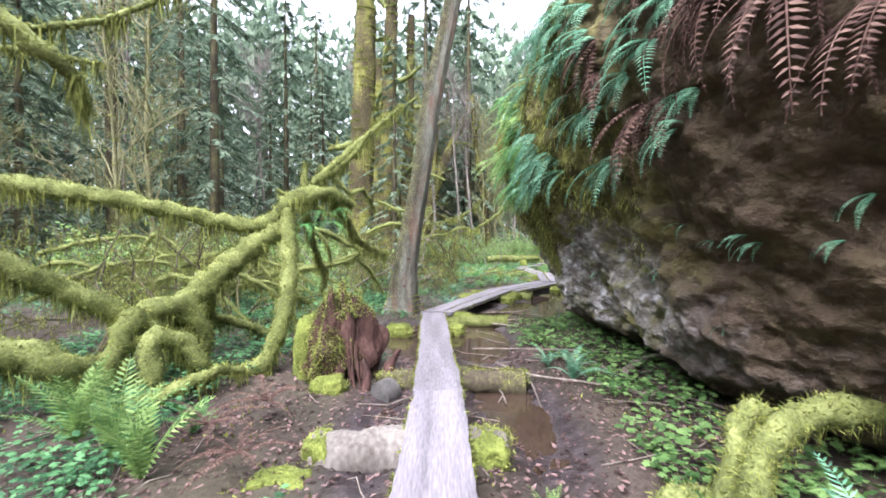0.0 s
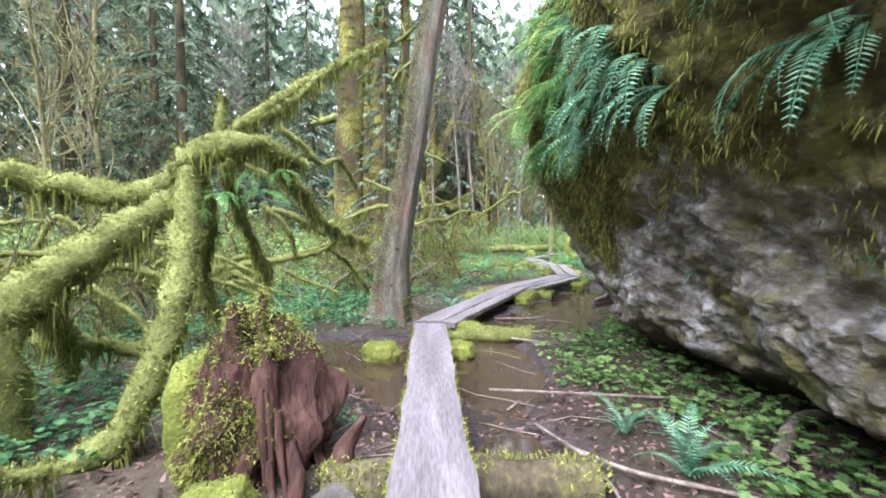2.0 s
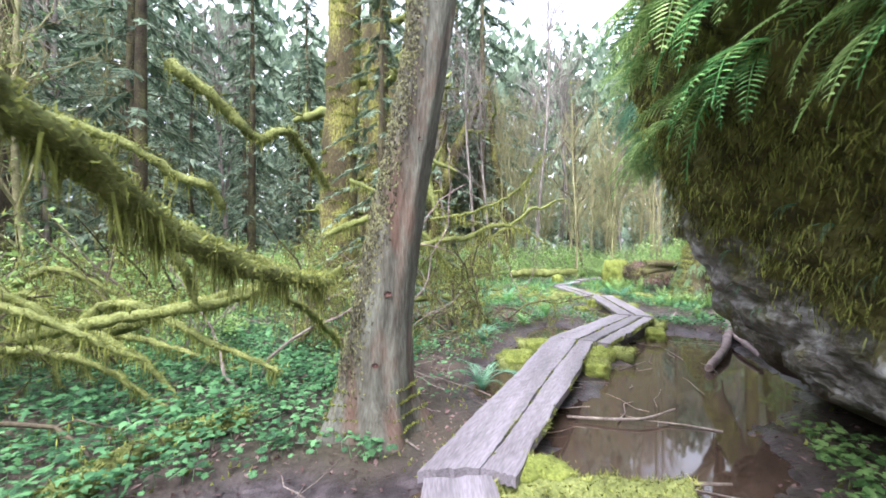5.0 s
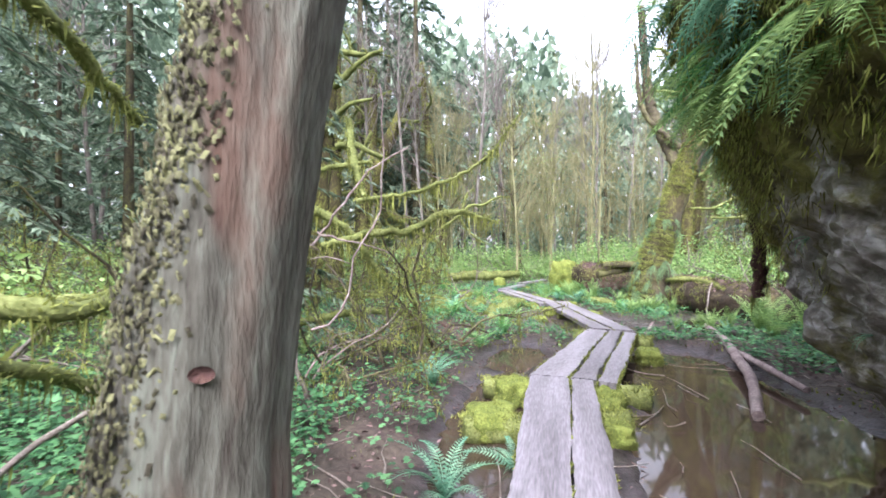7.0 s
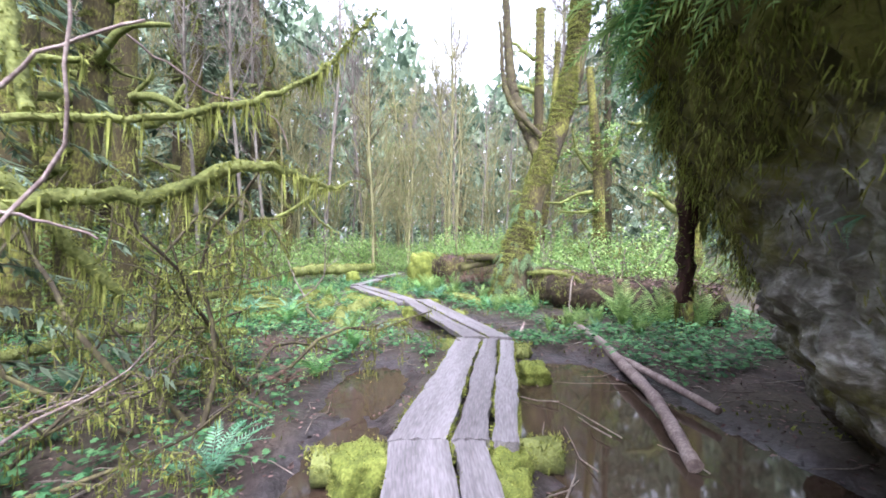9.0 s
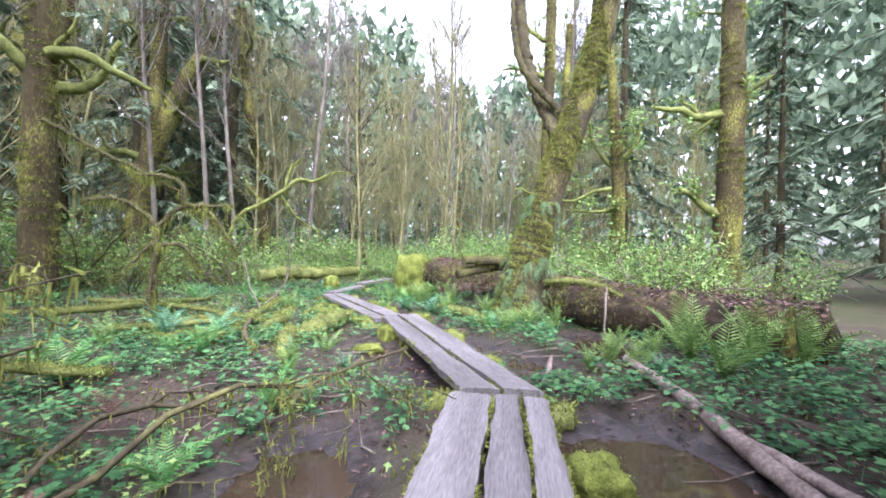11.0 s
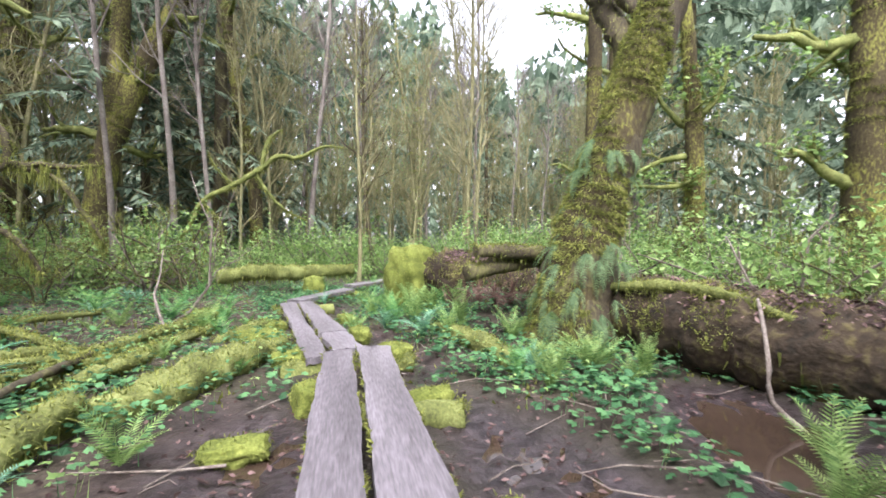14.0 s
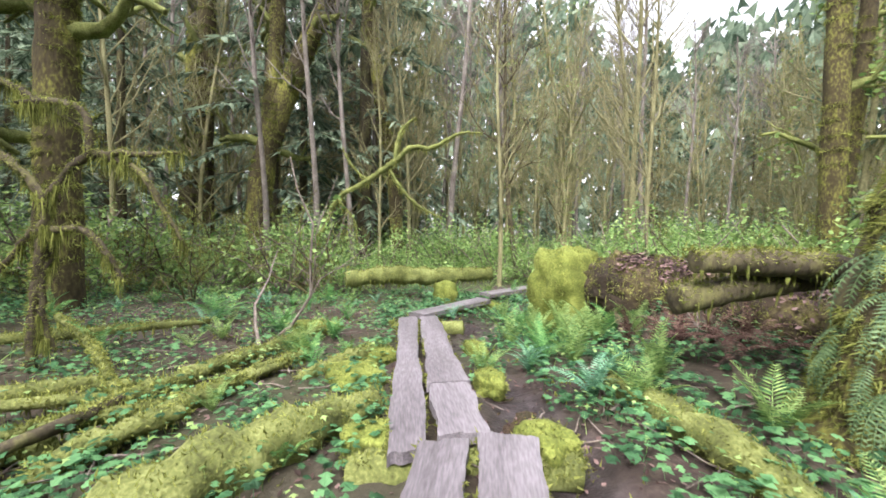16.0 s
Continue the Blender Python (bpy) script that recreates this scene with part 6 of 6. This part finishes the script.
def thicket(seed, height=2.2, n=7, reach=1.3, mossy=0.5, name="bare_shrub", label="", mat_=None, leafy=0, depth=3):
    """A shrub of arching thin stems, mossy or in leaf."""
    r = random.Random(seed)
    ob = thing(name, label, "shrub", "shrubs of the undergrowth")
    b, f, tips = Geo(), Geo(), []
    for q in range(n):
        a = r.uniform(0, 6.28)
        grow(b, f if mossy else None, (r.gauss(0, 0.12), r.gauss(0, 0.12), 0), (math.cos(a) * 0.55, math.sin(a) * 0.55, 0.8), height * r.uniform(0.6, 1.1), 0.024, depth, r, 0.55, -0.25 if mossy else 0.1, 3, mossy, 0.0035, tips, 5, 0.6)
    part("branchwork", b, mat_ or twig_grey, ob, kind="stuff")
    if mossy:
        part("moss_coat", f, moss_fuzz, ob, "hanging moss", kind="stuff")
    if leafy:
        g = Geo()
        tips = np.array(tips)
        k = rng.integers(0, len(tips), leafy)
        strew(g, *OVAL, tips[k] + rng.normal(0, 0.16, (leafy, 3)), rotations(UP + rng.normal(0, 0.6, (leafy, 3)), rng.uniform(0, 6, leafy)), rng.uniform(0.05, 0.13, leafy))
        part("leaves", g, leaf_light, ob, "light green leaves", kind="stuff", smooth=False)
    return ob


mossy_shrubs = [thicket(s, 2.5, 6, 1.3, 0.55, "mossy_shrub", "tangle of thin arching twigs hung with yellow-green moss", bark_dark) for s in (31, 32, 33)]
n_ = 0
for x, y in [(-0.95, 13.1), (-0.1, 13.7), (0.5, 14.4), (-1.9, 13.0), (-2.6, 12.0), (-0.6, 15.6), (-1.8, 15.2)] + spots(20, -11, -2.4, 11.5, 25, 1.4, 41) + spots(12, -8, -4.2, 4.5, 12, 1.3, 42) + spots(8, -3, 3.0, 24.5, 32, 1.7, 43) + spots(6, 10, 15, 17, 26, 1.7, 44):
    plant(mossy_shrubs[n_ % 3], x, y, (n_ * 97) % 360, 0.75 + 0.5 * ((n_ * 31 % 11) / 11), n_ >= 3)
    n_ += 1
green_shrubs = [thicket(s, 2.0, 7, 1.0, 0, "green_shrub", "leafy light green shrub in the clearing", twig_grey, 1700, 1) for s in (51, 52)]
n_ = 0
for x, y in spots(130, -10, 26, 26.5, 41, 1.1, 61, lambda x, y: math.hypot(x - 6, y - 29) < 2.5) + spots(26, 9.8, 19, 18, 30, 1.4, 62) + spots(30, -13, -3, 11, 28, 1.6, 63):
    plant(green_shrubs[n_ % 2], x, y, (n_ * 67) % 360, 0.75 + 0.6 * ((n_ * 23 % 13) / 13), n_ >= 2)
    n_ += 1

# the crooked mossy bough hanging over the far clearing
limbs("hanging_bough", "crooked mossy bough arching down over the clearing", [
    ([(1.3, 27.9, 0.5), (1.5, 28.0, 1.07), (1.85, 28.0, 1.82), (2.21, 28.0, 2.58), (2.95, 28.0, 3.04), (3.69, 28.0, 3.59)], [0.03, 0.045, 0.05, 0.06, 0.07, 0.08]),
    ([(3.69, 28.0, 3.59), (3.75, 28.0, 4.1), (3.9, 28.0, 4.5), (4.2, 28.0, 4.75)], [0.07, 0.06, 0.05, 0.02]),
    ([(3.69, 28.0, 3.59), (4.1, 28.0, 3.95), (4.59, 28.0, 3.95), (5.5, 28.0, 4.4), (6.0, 28.0, 4.4)], [0.08, 0.07, 0.06, 0.04, 0.02]),
    ([(3.5, 28.0, 3.4), (3.9, 28.0, 2.8), (4.31, 28.0, 2.4), (4.92, 28.0, 2.1)], [0.05, 0.04, 0.035, 0.015]),
    ([(2.95, 28.0, 3.04), (2.5, 28.0, 3.5), (2.3, 28.0, 3.9)], [0.035, 0.025, 0.01]),
    ([(2.2, 28.0, 2.5), (2.6, 28.0, 2.0), (2.7, 28.0, 1.3)], [0.03, 0.025, 0.015])], dense=0.7, hang=0.8, category="branch")
limbs("mossy_snag", "branching mossy snag standing in the undergrowth", [
    ([(0.45, 21.0, 0.1), (0.52, 21.0, 1.1), (0.58, 21.0, 1.78)], [0.07, 0.07, 0.06]), ([(0.58, 21.0, 1.78), (0.35, 21.0, 2.05), (0.0, 21.0, 2.25), (-0.5, 21.0, 2.2)], [0.06, 0.055, 0.05, 0.04]),
    ([(0.58, 21.0, 1.78), (0.99, 21.0, 2.2), (1.35, 21.0, 2.22), (1.80, 21.1, 2.27)], [0.05, 0.06, 0.045, 0.02]), ([(0.99, 21.0, 2.23), (1.41, 21.0, 2.08), (1.68, 21.0, 1.69), (1.89, 21.0, 1.3)], [0.05, 0.05, 0.035, 0.02]),
    ([(0.99, 21.0, 2.2), (0.94, 21.0, 2.58), (0.6, 21.1, 2.75), (0.2, 21.1, 2.7)], [0.05, 0.05, 0.045, 0.03]), ([(0.5, 21.0, 1.45), (0.94, 21.0, 1.46), (1.15, 21.0, 1.25), (1.28, 21.0, 1.0)], [0.05, 0.05, 0.04, 0.03]),
    ([(0.52, 21.0, 1.5), (0.32, 21.0, 1.28), (0.1, 21.0, 1.0)], [0.05, 0.04, 0.03]), ([(-1.2, 21.6, 3.6), (-0.3, 21.4, 3.1), (0.4, 21.2, 2.75), (1.0, 21.1, 2.4)], [0.05, 0.05, 0.05, 0.03]),
    ([(0.6, 21.1, 1.4), (0.56, 21.0, 1.07), (0.62, 21.0, 0.3)], [0.04, 0.04, 0.035])], dense=1.3, hang=1.2, category="dead tree", fat=0.72, fat_mat=bark_dark)
sap = thicket(77, 2.6, 2, 0.6, 0.12, "sapling", "thin bare sapling beside the boardwalk", twig_grey, 40, 2)
sap.matrix_basis = pose(2.42, 21.9, 0.1, 0, 0, 20)
sap2 = thicket(78, 2.0, 2, 0.6, 0.1, "sapling", "thin leafy sapling by the leaning trunk", twig_grey, 90, 2)
sap2.matrix_basis = pose(-2.4, 10.2, 0.1, 0, 0, 60)
bare = thicket(79, 3.2, 3, 1.2, 0.15, "dead_shrub", "dead pale branching shrub leaning toward the boardwalk", dead_wood, 0, 3)
bare.matrix_basis = pose(-1.1, 12.9, 0.1, 0, 0, 300) @ Matrix.Scale(0.62, 4)
